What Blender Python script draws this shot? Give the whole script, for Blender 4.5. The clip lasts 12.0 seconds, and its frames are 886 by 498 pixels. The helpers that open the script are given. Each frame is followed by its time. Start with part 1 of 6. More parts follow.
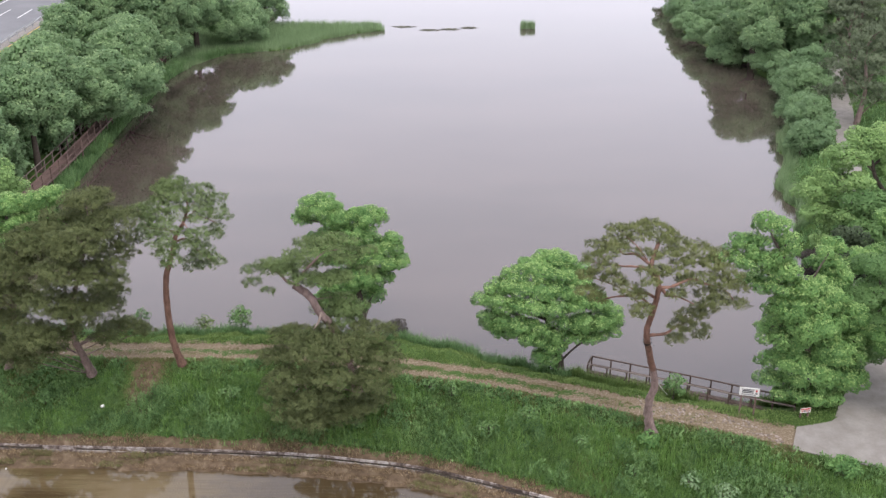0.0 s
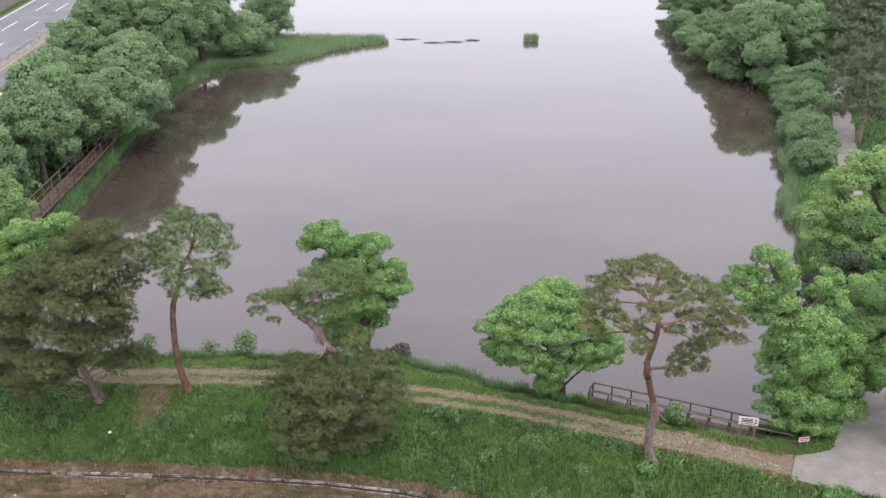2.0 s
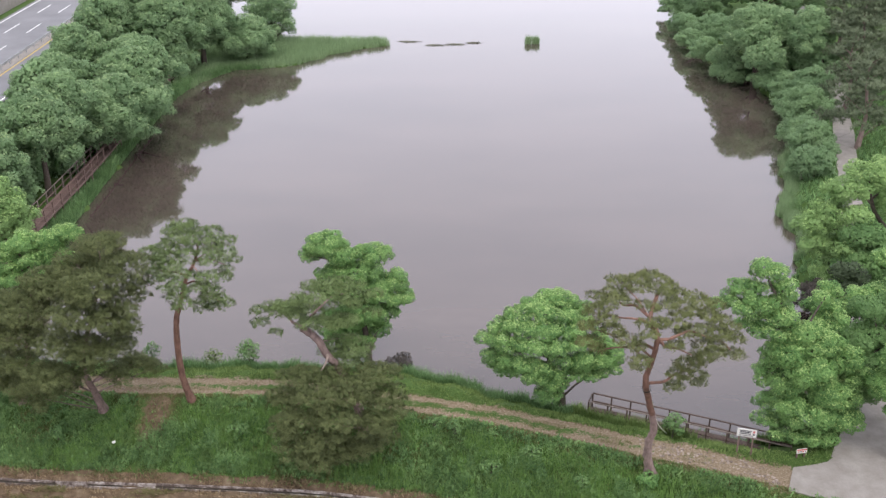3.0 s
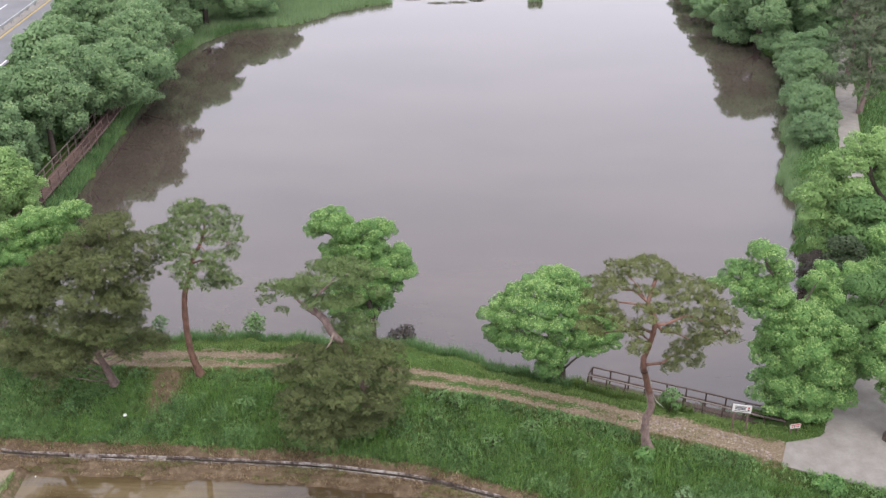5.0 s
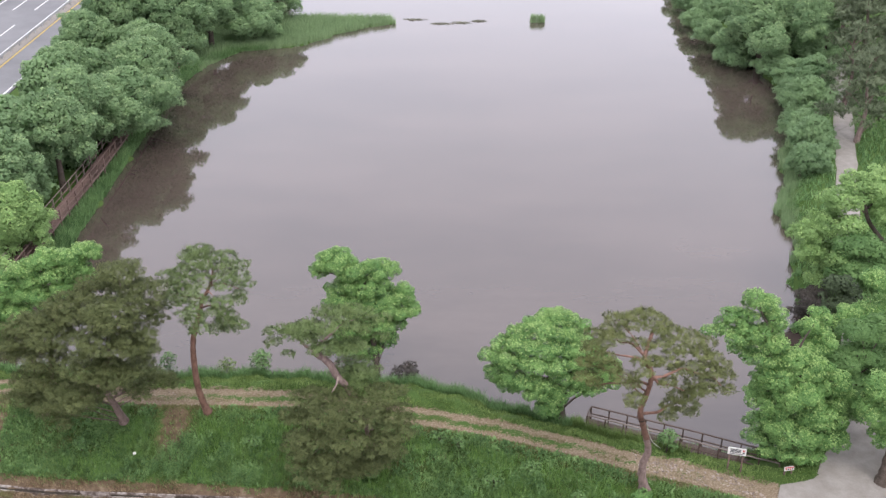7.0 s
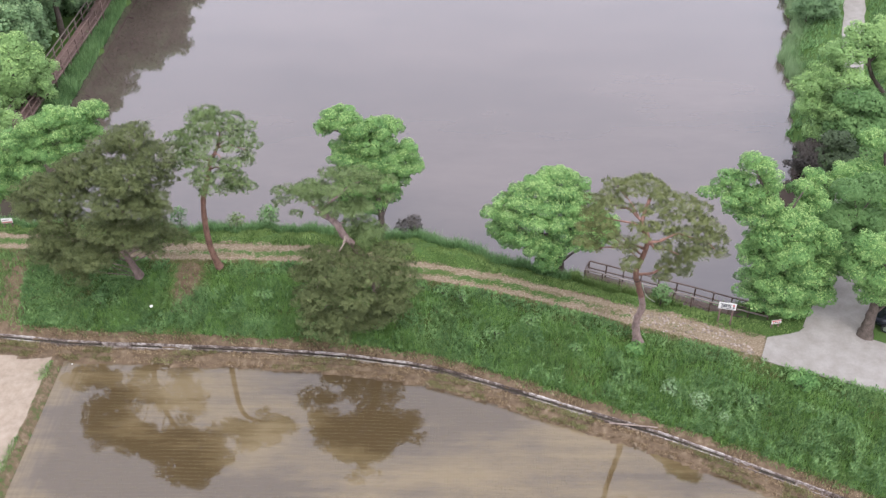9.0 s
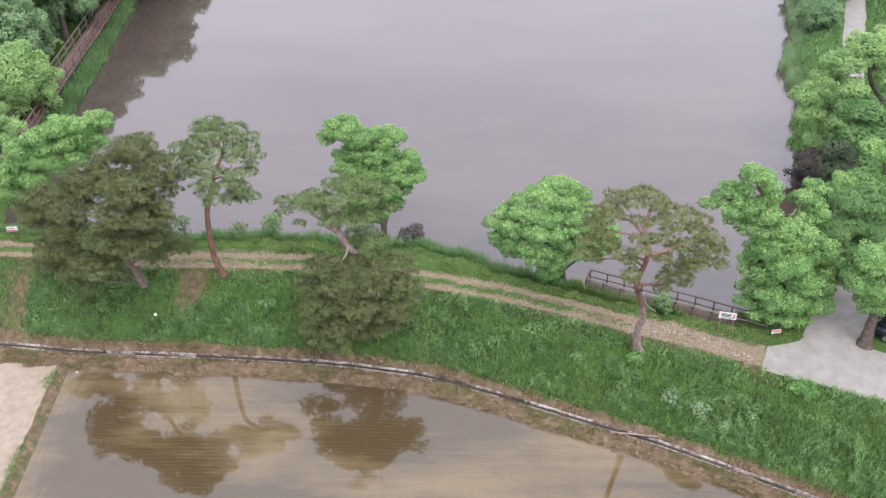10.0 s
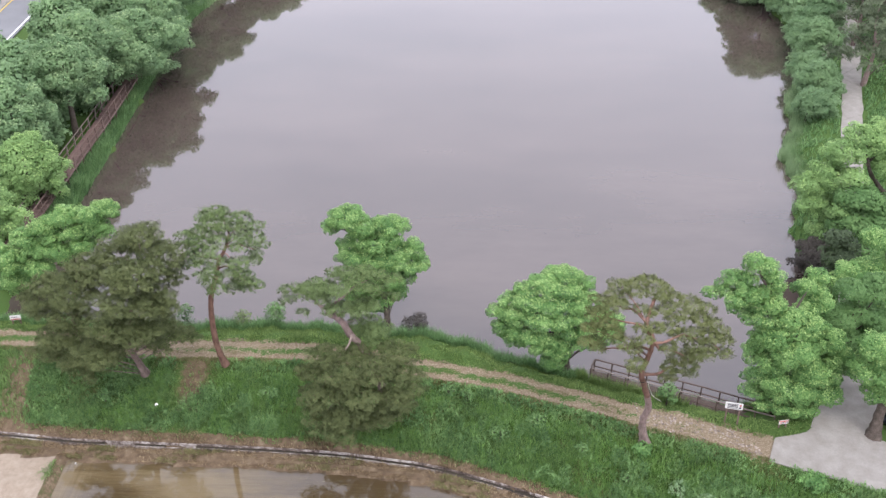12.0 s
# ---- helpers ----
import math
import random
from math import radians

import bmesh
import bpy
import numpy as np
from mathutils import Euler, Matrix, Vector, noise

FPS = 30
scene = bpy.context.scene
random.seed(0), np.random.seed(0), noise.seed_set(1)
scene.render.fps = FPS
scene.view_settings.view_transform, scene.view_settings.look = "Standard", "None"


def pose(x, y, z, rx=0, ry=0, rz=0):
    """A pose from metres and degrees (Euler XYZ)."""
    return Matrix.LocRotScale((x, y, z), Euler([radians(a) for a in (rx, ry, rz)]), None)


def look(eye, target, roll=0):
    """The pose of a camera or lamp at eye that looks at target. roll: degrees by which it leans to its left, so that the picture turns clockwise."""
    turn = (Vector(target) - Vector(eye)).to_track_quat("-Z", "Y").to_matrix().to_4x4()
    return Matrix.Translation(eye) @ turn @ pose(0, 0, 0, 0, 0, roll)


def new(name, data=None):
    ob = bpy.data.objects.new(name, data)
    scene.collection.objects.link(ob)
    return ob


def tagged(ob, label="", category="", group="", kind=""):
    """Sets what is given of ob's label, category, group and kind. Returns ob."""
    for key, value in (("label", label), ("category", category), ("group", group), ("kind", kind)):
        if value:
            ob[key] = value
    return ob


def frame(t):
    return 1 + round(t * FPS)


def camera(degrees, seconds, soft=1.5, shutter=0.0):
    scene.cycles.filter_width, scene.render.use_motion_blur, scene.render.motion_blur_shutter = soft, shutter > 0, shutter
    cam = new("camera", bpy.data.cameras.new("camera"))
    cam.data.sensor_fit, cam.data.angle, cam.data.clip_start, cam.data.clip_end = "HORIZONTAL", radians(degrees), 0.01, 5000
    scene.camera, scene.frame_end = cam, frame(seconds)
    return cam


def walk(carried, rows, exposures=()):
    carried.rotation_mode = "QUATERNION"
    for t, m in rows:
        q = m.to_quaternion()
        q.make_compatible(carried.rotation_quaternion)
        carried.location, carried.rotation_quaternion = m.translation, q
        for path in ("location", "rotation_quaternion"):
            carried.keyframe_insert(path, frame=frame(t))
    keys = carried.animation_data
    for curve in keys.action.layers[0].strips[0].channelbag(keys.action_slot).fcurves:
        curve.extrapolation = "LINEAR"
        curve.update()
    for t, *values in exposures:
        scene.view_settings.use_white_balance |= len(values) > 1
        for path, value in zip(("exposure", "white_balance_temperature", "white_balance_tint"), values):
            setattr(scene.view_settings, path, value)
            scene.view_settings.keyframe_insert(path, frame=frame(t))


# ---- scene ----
cam = camera(47.33, 12.0, 1.4)
PATH = [  # seconds, x, y, z, turns about x, y and z
    (0.0, 0.239, -1.095, 34.044, 65.025, 0.1, 0.174),
    (0.5, 0.24, -1.083, 34.444, 65.021, 0.111, 0.219),
    (1.0, 0.248, -1.071, 34.879, 65.004, 0.129, 0.275),
    (1.5, 0.248, -1.061, 35.359, 65.019, 0.105, 0.34),
    (2.0, 0.256, -1.053, 35.891, 65.041, 0.114, 0.384),
    (2.5, 0.264, -1.06, 36.449, 65.076, 0.111, 0.431),
    (3.0, 0.264, -1.08, 36.992, 64.786, 0.086, 0.473),
    (3.5, 0.245, -1.108, 37.479, 63.867, 0.071, 0.494),
    (3.7, 0.229, -1.12, 37.664, 63.088, 0.169, 0.477),
    (5.5, 0.255, -1.063, 39.86, 61.704, 0.086, 0.68),
    (6.0, 0.25, -1.067, 40.643, 61.747, 0.058, 0.731),
    (6.5, 0.241, -1.07, 41.464, 61.77, 0.072, 0.764),
    (6.7, 0.237, -1.071, 41.775, 61.777, 0.041, 0.786),
    (8.3, 0.073, -1.14, 43.845, 58.346, 0.074, 0.786),
    (8.5, 0.071, -1.147, 44.1, 56.296, 0.102, 0.769),
    (9.0, 0.06, -1.162, 44.719, 51.946, 0.092, 0.808),
    (9.5, 0.049, -1.183, 45.235, 52.001, 0.092, 0.869),
    (10.0, 0.04, -1.188, 45.411, 52.013, 0.107, 0.927),
    (10.5, 0.031, -1.185, 45.406, 52.127, 0.149, 0.94),
    (11.0, 0.024, -1.187, 45.438, 53.074, 0.166, 0.996),
    (11.5, 0.018, -1.178, 45.444, 55.247, 0.158, 1.067),
    (12.0, 0.013, -1.186, 45.463, 57.016, 0.184, 1.085),
]
STOPS = [(0.0, -0.1), (3.7, -0.08), (5.5, 0.0), (6.7, 0.03), (8.3, 0.09), (8.6, 0.17), (9.0, 0.28), (9.5, 0.36), (10.5, 0.36), (11.2, 0.31), (12.0, 0.24)]
EXPOSURES = [(t, e, 6420 if t < 7 else 6330 if t < 8.4 else 6200, 11) for t, e in STOPS]
walk(cam, [(t, pose(x, y, z, rx, ry, rz)) for t, x, y, z, rx, ry, rz in PATH], EXPOSURES)

# ---- world, sun, exposure ----
scene.view_settings.exposure = 0.0
world = bpy.data.worlds.new("overcast_sky")
scene.world = world
world.use_nodes = True
wn, wl = world.node_tree.nodes, world.node_tree.links
sky = wn.new("ShaderNodeTexSky")
sky.sky_type = "NISHITA"
sky.sun_disc = False
sky.sun_elevation, sky.sun_rotation = radians(62), radians(200)
sky.dust_density, sky.air_density = 4.0, 1.0
veil = wn.new("ShaderNodeMix")
veil.data_type = "RGBA"
veil.inputs["Factor"].default_value = 0.78
veil.inputs["B"].default_value = (13.2, 13.0, 14.2, 1)
wl.new(sky.outputs["Color"], veil.inputs["A"])
wl.new(veil.outputs["Result"], wn["Background"].inputs["Color"])
wn["Background"].inputs["Strength"].default_value = 0.14

sun_data = bpy.data.lights.new("sun", "SUN")
sun_data.energy, sun_data.angle, sun_data.color = 1.5, radians(20), (1.0, 0.96, 0.9)
sun = new("sun", sun_data)
sun.matrix_world = look((20, -30, 60), (2, 8, 0))
tagged(sun, kind="structure")


# ---- materials ----
def material(name, rough=0.8, metal=0.0, spec=0.3):
    m = bpy.data.materials.new(name)
    m.use_nodes = True
    p = m.node_tree.nodes["Principled BSDF"]
    p.inputs["Roughness"].default_value = rough
    p.inputs["Metallic"].default_value = metal
    p.inputs["Specular IOR Level"].default_value = spec
    return m, m.node_tree.nodes, m.node_tree.links, p


def noise_node(n, l, scale, detail=5.0, rough=0.6, stretch=None, kind="Object"):
    tc = n.new("ShaderNodeTexCoord")
    t = n.new("ShaderNodeTexNoise")
    t.inputs["Scale"].default_value = scale
    t.inputs["Detail"].default_value = detail
    t.inputs["Roughness"].default_value = rough
    if stretch:
        mp = n.new("ShaderNodeMapping")
        mp.inputs["Scale"].default_value = stretch
        l.new(tc.outputs[kind], mp.inputs["Vector"])
        l.new(mp.outputs["Vector"], t.inputs["Vector"])
    else:
        l.new(tc.outputs[kind], t.inputs["Vector"])
    return t.outputs["Fac"]


def ramp(n, l, fac, *stops):
    r = n.new("ShaderNodeValToRGB")
    e = r.color_ramp.elements
    while len(e) < len(stops):
        e.new(0.5)
    for k, (pos, c) in zip(e, stops):
        k.position, k.color = pos, (*c, 1)
    l.new(fac, r.inputs["Fac"])
    return r.outputs["Color"]


def mix(n, l, fac, a, b, blend="MIX"):
    m = n.new("ShaderNodeMix")
    m.data_type, m.blend_type = "RGBA", blend
    for key, v in (("Factor", fac), ("A", a), ("B", b)):
        if isinstance(v, (int, float)):
            m.inputs[key].default_value = v
        elif isinstance(v, tuple):
            m.inputs[key].default_value = (*v, 1)
        else:
            l.new(v, m.inputs[key])
    return m.outputs["Result"]


def bump(n, l, p, height, strength=0.4, dist=0.02):
    b = n.new("ShaderNodeBump")
    b.inputs["Strength"].default_value = strength
    b.inputs["Distance"].default_value = dist
    l.new(height, b.inputs["Height"])
    l.new(b.outputs["Normal"], p.inputs["Normal"])


def math_node(n, l, op, a, b, clamp=False):
    m = n.new("ShaderNodeMath")
    m.operation, m.use_clamp = op, clamp
    for k, v in enumerate((a, b)):
        if isinstance(v, (int, float)):
            m.inputs[k].default_value = v
        else:
            l.new(v, m.inputs[k])
    return m.outputs[0]


def grained(name, dark, light, scale=4.0, rough=0.85, fine=40.0, relief=0.4, spec=0.25, metal=0.0, stretch=None, shift=0.12):
    """Two scales of variation between two base colours, with fine relief."""
    m, n, l, p = material(name, rough, metal, spec)
    big = noise_node(n, l, scale, stretch=stretch)
    small = noise_node(n, l, fine, 3.0, stretch=stretch)
    f = math_node(n, l, "ADD", math_node(n, l, "MULTIPLY", big, 0.65), math_node(n, l, "MULTIPLY", small, 0.35))
    oi = n.new("ShaderNodeObjectInfo")
    f = math_node(n, l, "ADD", f, math_node(n, l, "MULTIPLY", math_node(n, l, "SUBTRACT", oi.outputs["Random"], 0.5), shift))
    l.new(ramp(n, l, f, (0.32, dark), (0.68, light)), p.inputs["Base Color"])
    bump(n, l, p, f, relief)
    return m


def leafy(name, dark, light, translucent=0.3, rough=0.55, tip=None, patch=0.35, speck=0.45, low=0.3, high=0.85):
    """Leaf surface: hue varies leaf by leaf and over patches of the crown; some light comes through."""
    m, n, l, p = material(name, rough, 0.0, 0.12)
    g = n.new("ShaderNodeNewGeometry")
    big = noise_node(n, l, patch, 3.0)
    f = math_node(n, l, "ADD", math_node(n, l, "MULTIPLY", g.outputs["Random Per Island"], speck), math_node(n, l, "MULTIPLY", big, 1.2 - speck))
    stops = [(low, dark), (high, light)] + ([(high + 0.15, tip)] if tip else [])
    c = ramp(n, l, f, *stops)
    l.new(c, p.inputs["Base Color"])
    t = n.new("ShaderNodeBsdfTranslucent")
    l.new(c, t.inputs["Color"])
    s = n.new("ShaderNodeMixShader")
    s.inputs["Fac"].default_value = translucent
    l.new(p.outputs["BSDF"], s.inputs[1])
    l.new(t.outputs["BSDF"], s.inputs[2])
    l.new(s.outputs["Shader"], n["Material Output"].inputs["Surface"])
    return m


def water_material(name, mud, base_gloss, rough, ripple, stripe=None):
    """Turbid water: a muddy body under a glossy skin whose gloss grows toward grazing view."""
    m, n, l, p = material(name, 1.0, 0.0, 0.0)
    body = n.new("ShaderNodeBsdfDiffuse")
    if stripe:
        f = noise_node(n, l, 0.22, 6.0, 0.65, stretch=(0.35, 1.6, 1.0))
        f2 = noise_node(n, l, 1.2, 4.0, 0.6, stretch=(0.12, 2.2, 1.0))
        f = math_node(n, l, "ADD", math_node(n, l, "MULTIPLY", f, 0.6), math_node(n, l, "MULTIPLY", f2, 0.4))
        l.new(ramp(n, l, f, (0.38, mud), (0.62, stripe)), body.inputs["Color"])
    else:
        f = noise_node(n, l, 0.06, 6.0, 0.65, stretch=(0.5, 1.2, 1.0))
        l.new(ramp(n, l, f, (0.35, tuple(c * 0.8 for c in mud)), (0.65, tuple(c * 1.24 for c in mud))), body.inputs["Color"])
    g = n.new("ShaderNodeBsdfGlossy")
    g.inputs["Roughness"].default_value = rough
    g.inputs["Color"].default_value = (0.98, 0.97, 0.98, 1)
    b = n.new("ShaderNodeBump")
    b.inputs["Strength"].default_value = 0.06
    b.inputs["Distance"].default_value = ripple
    l.new(noise_node(n, l, 1.6, 3.0, stretch=(0.7, 1.3, 1.0)), b.inputs["Height"])
    l.new(b.outputs["Normal"], g.inputs["Normal"])
    fr = n.new("ShaderNodeFresnel")
    fr.inputs["IOR"].default_value = 1.33
    fac = math_node(n, l, "ADD", math_node(n, l, "MULTIPLY", fr.outputs["Fac"], 1.7), base_gloss)
    s = n.new("ShaderNodeMixShader")
    l.new(fac, s.inputs["Fac"])
    l.new(body.outputs["BSDF"], s.inputs[1])
    l.new(g.outputs["BSDF"], s.inputs[2])
    l.new(s.outputs["Shader"], n["Material Output"].inputs["Surface"])
    return m


def paddy_material():
    """Shallow water over mud: streaks where straw and silt break the surface, sheets of still water between."""
    m, n, l, p = material("paddy_water", 1.0, 0.0, 0.0)
    sheet = noise_node(n, l, 0.10, 4.0, 0.55, stretch=(0.7, 1.3, 1.0))
    streak = noise_node(n, l, 0.8, 6.0, 0.65, stretch=(0.16, 2.4, 1.0))
    fine = noise_node(n, l, 3.2, 5.0, 0.7, stretch=(0.3, 1.8, 1.0))
    f = math_node(n, l, "ADD", math_node(n, l, "MULTIPLY", sheet, 0.95), math_node(n, l, "MULTIPLY", streak, 0.24))
    f = math_node(n, l, "ADD", f, math_node(n, l, "MULTIPLY", fine, 0.13))
    f = math_node(n, l, "SUBTRACT", f, 0.17)
    # the field dries out toward its east side
    tc = n.new("ShaderNodeTexCoord")
    sep = n.new("ShaderNodeSeparateXYZ")
    l.new(tc.outputs["Object"], sep.inputs["Vector"])
    f = math_node(n, l, "ADD", f, math_node(n, l, "MULTIPLY", math_node(n, l, "ADD", sep.outputs["X"], 3.0), 0.0022))
    # tyre-worn silt along the bund at the west end
    worn = noise_node(n, l, 1.4, 5.0, 0.65, stretch=(2.2, 0.12, 1.0))
    near_bund = n.new("ShaderNodeMapRange")
    near_bund.inputs["From Min"].default_value, near_bund.inputs["From Max"].default_value = -22.2, -24.2
    near_bund.inputs["To Min"].default_value, near_bund.inputs["To Max"].default_value = 0.0, 0.26
    l.new(sep.outputs["X"], near_bund.inputs["Value"])
    f = math_node(n, l, "ADD", f, math_node(n, l, "MULTIPLY", near_bund.outputs["Result"], worn))
    body = n.new("ShaderNodeBsdfDiffuse")
    l.new(ramp(n, l, f, (0.43, (0.074, 0.051, 0.025)), (0.5, (0.12, 0.087, 0.044)), (0.58, (0.18, 0.138, 0.08))), body.inputs["Color"])
    wet = ramp(n, l, f, (0.48, (1.0, 1.0, 1.0)), (0.6, (0.5, 0.5, 0.5)))
    g = n.new("ShaderNodeBsdfGlossy")
    g.inputs["Roughness"].default_value = 0.03
    g.inputs["Color"].default_value = (0.96, 0.96, 0.99, 1)
    b = n.new("ShaderNodeBump")
    b.inputs["Strength"].default_value = 0.06
    b.inputs["Distance"].default_value = 0.01
    l.new(noise_node(n, l, 1.6, 3.0), b.inputs["Height"])
    l.new(b.outputs["Normal"], g.inputs["Normal"])
    fr = n.new("ShaderNodeFresnel")
    fr.inputs["IOR"].default_value = 1.33
    fac = math_node(n, l, "MULTIPLY", math_node(n, l, "ADD", math_node(n, l, "MULTIPLY", fr.outputs["Fac"], 1.25), 0.055), wet)
    s = n.new("ShaderNodeMixShader")
    l.new(fac, s.inputs["Fac"])
    l.new(body.outputs["BSDF"], s.inputs[1])
    l.new(g.outputs["BSDF"], s.inputs[2])
    l.new(s.outputs["Shader"], n["Material Output"].inputs["Surface"])
    return m


def stained(name):
    """Old precast concrete: chalky patches between dark algae stains."""
    m, n, l, p = material(name, 0.92, 0.0, 0.2)
    big = noise_node(n, l, 1.7, 6.0, 0.8)
    small = noise_node(n, l, 7.0, 4.0, 0.7)
    f = math_node(n, l, "ADD", math_node(n, l, "MULTIPLY", big, 0.7), math_node(n, l, "MULTIPLY", small, 0.3))
    oi = n.new("ShaderNodeObjectInfo")
    f = math_node(n, l, "ADD", f, math_node(n, l, "MULTIPLY", math_node(n, l, "SUBTRACT", oi.outputs["Random"], 0.5), 0.14))
    l.new(ramp(n, l, f, (0.40, (0.05, 0.037, 0.031)), (0.49, (0.16, 0.125, 0.108)), (0.56, (0.36, 0.315, 0.29)), (0.66, (0.6, 0.56, 0.53))), p.inputs["Base Color"])
    bump(n, l, p, f, 0.6)
    return m


def ground_material():
    """Soil under grass, with dirt track, mud berm, pale dry field and marsh told apart by vertex weights."""
    m, n, l, p = material("ground", 0.95, 0.0, 0.15)
    fine = noise_node(n, l, 9.0, 6.0, 0.7)
    big = noise_node(n, l, 0.35, 5.0)
    mid = noise_node(n, l, 2.2, 5.0, 0.65)
    grass = mix(n, l, big, ramp(n, l, fine, (0.3, (0.04, 0.085, 0.02)), (0.7, (0.085, 0.16, 0.04))), (0.07, 0.11, 0.03))
    track = ramp(n, l, fine, (0.3, (0.115, 0.085, 0.052)), (0.5, (0.22, 0.17, 0.115)), (0.72, (0.4, 0.332, 0.258)))
    mud = ramp(n, l, mid, (0.3, (0.08, 0.055, 0.036)), (0.55, (0.15, 0.108, 0.07)), (0.72, (0.25, 0.195, 0.135)))
    dry = ramp(n, l, mid, (0.3, (0.27, 0.212, 0.16)), (0.7, (0.37, 0.308, 0.245)))
    dry = mix(n, l, ramp(n, l, fine, (0.62, (0, 0, 0)), (0.72, (0.8, 0.8, 0.8))), dry, (0.17, 0.125, 0.09))

    def weight(name, spread):
        a = n.new("ShaderNodeAttribute")
        a.attribute_name = name
        v = math_node(n, l, "ADD", a.outputs["Fac"], math_node(n, l, "MULTIPLY", math_node(n, l, "SUBTRACT", mid, 0.5), spread))
        v = math_node(n, l, "ADD", v, math_node(n, l, "MULTIPLY", math_node(n, l, "SUBTRACT", fine, 0.5), spread))
        r = n.new("ShaderNodeMapRange")
        r.inputs["From Min"].default_value, r.inputs["From Max"].default_value = 0.38, 0.62
        l.new(v, r.inputs["Value"])
        return r.outputs["Result"]

    c = mix(n, l, weight("mud", 0.9), grass, mud)
    c = mix(n, l, weight("dry", 0.5), c, dry)
    c = mix(n, l, weight("track", 1.25), c, track)
    l.new(c, p.inputs["Base Color"])
    bump(n, l, p, fine, 0.6, 0.05)
    return m


def concrete_material(name, dark, light):
    m, n, l, p = material(name, 0.85, 0.0, 0.3)
    big = noise_node(n, l, 1.2, 7.0, 0.7)
    fine = noise_node(n, l, 14.0, 4.0, 0.7)
    f = math_node(n, l, "ADD", math_node(n, l, "MULTIPLY", big, 0.75), math_node(n, l, "MULTIPLY", fine, 0.25))
    c = ramp(n, l, f, (0.3, dark), (0.5, tuple((a + b) / 2 for a, b in zip(dark, light))), (0.68, light))
    v = n.new("ShaderNodeTexVoronoi")
    v.feature = "DISTANCE_TO_EDGE"
    v.inputs["Scale"].default_value = 0.16
    tc = n.new("ShaderNodeTexCoord")
    wob = n.new("ShaderNodeMix")
    wob.data_type = "VECTOR"
    wob.inputs["Factor"].default_value = 0.35
    nz = n.new("ShaderNodeTexNoise")
    nz.inputs["Scale"].default_value = 1.3
    l.new(tc.outputs["Object"], wob.inputs["A"])
    l.new(tc.outputs["Object"], nz.inputs["Vector"])
    l.new(nz.outputs["Color"], wob.inputs["B"])
    l.new(wob.outputs["Result"], v.inputs["Vector"])
    crack = ramp(n, l, v.outputs["Distance"], (0.0, (0.55, 0.52, 0.48)), (0.005, (1, 1, 1)))
    l.new(mix(n, l, 0.6, c, crack, "MULTIPLY"), p.inputs["Base Color"])
    bump(n, l, p, fine, 0.25, 0.01)
    return m


M_GROUND = ground_material()
M_LAKE = water_material("lake_water", (0.076, 0.058, 0.05), 0.062, 0.035, 0.02)
M_PADDY = paddy_material()
M_CONC = concrete_material("pale_concrete", (0.22, 0.2, 0.18), (0.35, 0.325, 0.298))
M_FLUME = stained("flume_concrete")
M_CLOD = grained("dried_mud", (0.12, 0.085, 0.055), (0.27, 0.21, 0.15), 3.0, 0.95, 16.0)
M_WET = grained("wet_silt", (0.02, 0.017, 0.013), (0.06, 0.048, 0.035), 3.0, 0.6)
M_ASPHALT = grained("asphalt", (0.17, 0.17, 0.18), (0.24, 0.24, 0.25), 0.2, 0.9, 20.0)
M_WHITE = grained("white_paint", (0.62, 0.62, 0.62), (0.82, 0.82, 0.82), 3.0, 0.6)
M_YELLOW = grained("yellow_paint", (0.5, 0.36, 0.1), (0.62, 0.46, 0.15), 3.0, 0.6)
M_STEEL = grained("galvanised_steel", (0.38, 0.39, 0.4), (0.55, 0.56, 0.57), 5.0, 0.45, metal=0.8)
M_WOOD_RED = grained("red_brown_boards", (0.1, 0.066, 0.058), (0.22, 0.15, 0.13), 2.5, 0.75, 30.0, stretch=(1, 6, 6))
M_WOOD_DARK = grained("dark_weathered_timber", (0.05, 0.034, 0.028), (0.13, 0.092, 0.076), 3.0, 0.85, 30.0, stretch=(1, 6, 6))
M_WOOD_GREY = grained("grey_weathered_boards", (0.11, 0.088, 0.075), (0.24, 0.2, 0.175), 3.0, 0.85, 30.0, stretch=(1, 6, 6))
M_WOOD_BROWN = grained("brown_deck_boards", (0.06, 0.045, 0.038), (0.15, 0.115, 0.1), 3.0, 0.85, 30.0, stretch=(1, 6, 6))
M_BARK_PINE = grained("red_pine_bark", (0.09, 0.05, 0.038), (0.30, 0.175, 0.135), 5.0, 0.95, 22.0, 1.0, stretch=(1, 1, 0.45))
M_BARK_LOW = grained("grey_plated_bark", (0.085, 0.062, 0.055), (0.32, 0.235, 0.215), 5.0, 0.95, 22.0, 1.0, stretch=(1, 1, 0.45))
M_BARK_LAYER = grained("pinkish_grey_bark", (0.12, 0.085, 0.077), (0.37, 0.275, 0.25), 5.0, 0.95, 22.0, 1.0, stretch=(1, 1, 0.45))
M_BARK_DEAD = grained("bare_dead_wood", (0.15, 0.11, 0.09), (0.36, 0.29, 0.25), 6.0, 0.9, 25.0)
M_BARK_GREY = grained("broadleaf_bark", (0.04, 0.032, 0.026), (0.15, 0.12, 0.10), 5.0, 0.95, 22.0, 1.0)
M_PINE_OLIVE = leafy("olive_pine_needles", (0.064, 0.083, 0.034), (0.185, 0.215, 0.09), 0.2, 0.6, (0.26, 0.29, 0.125), patch=1.3, speck=0.35)
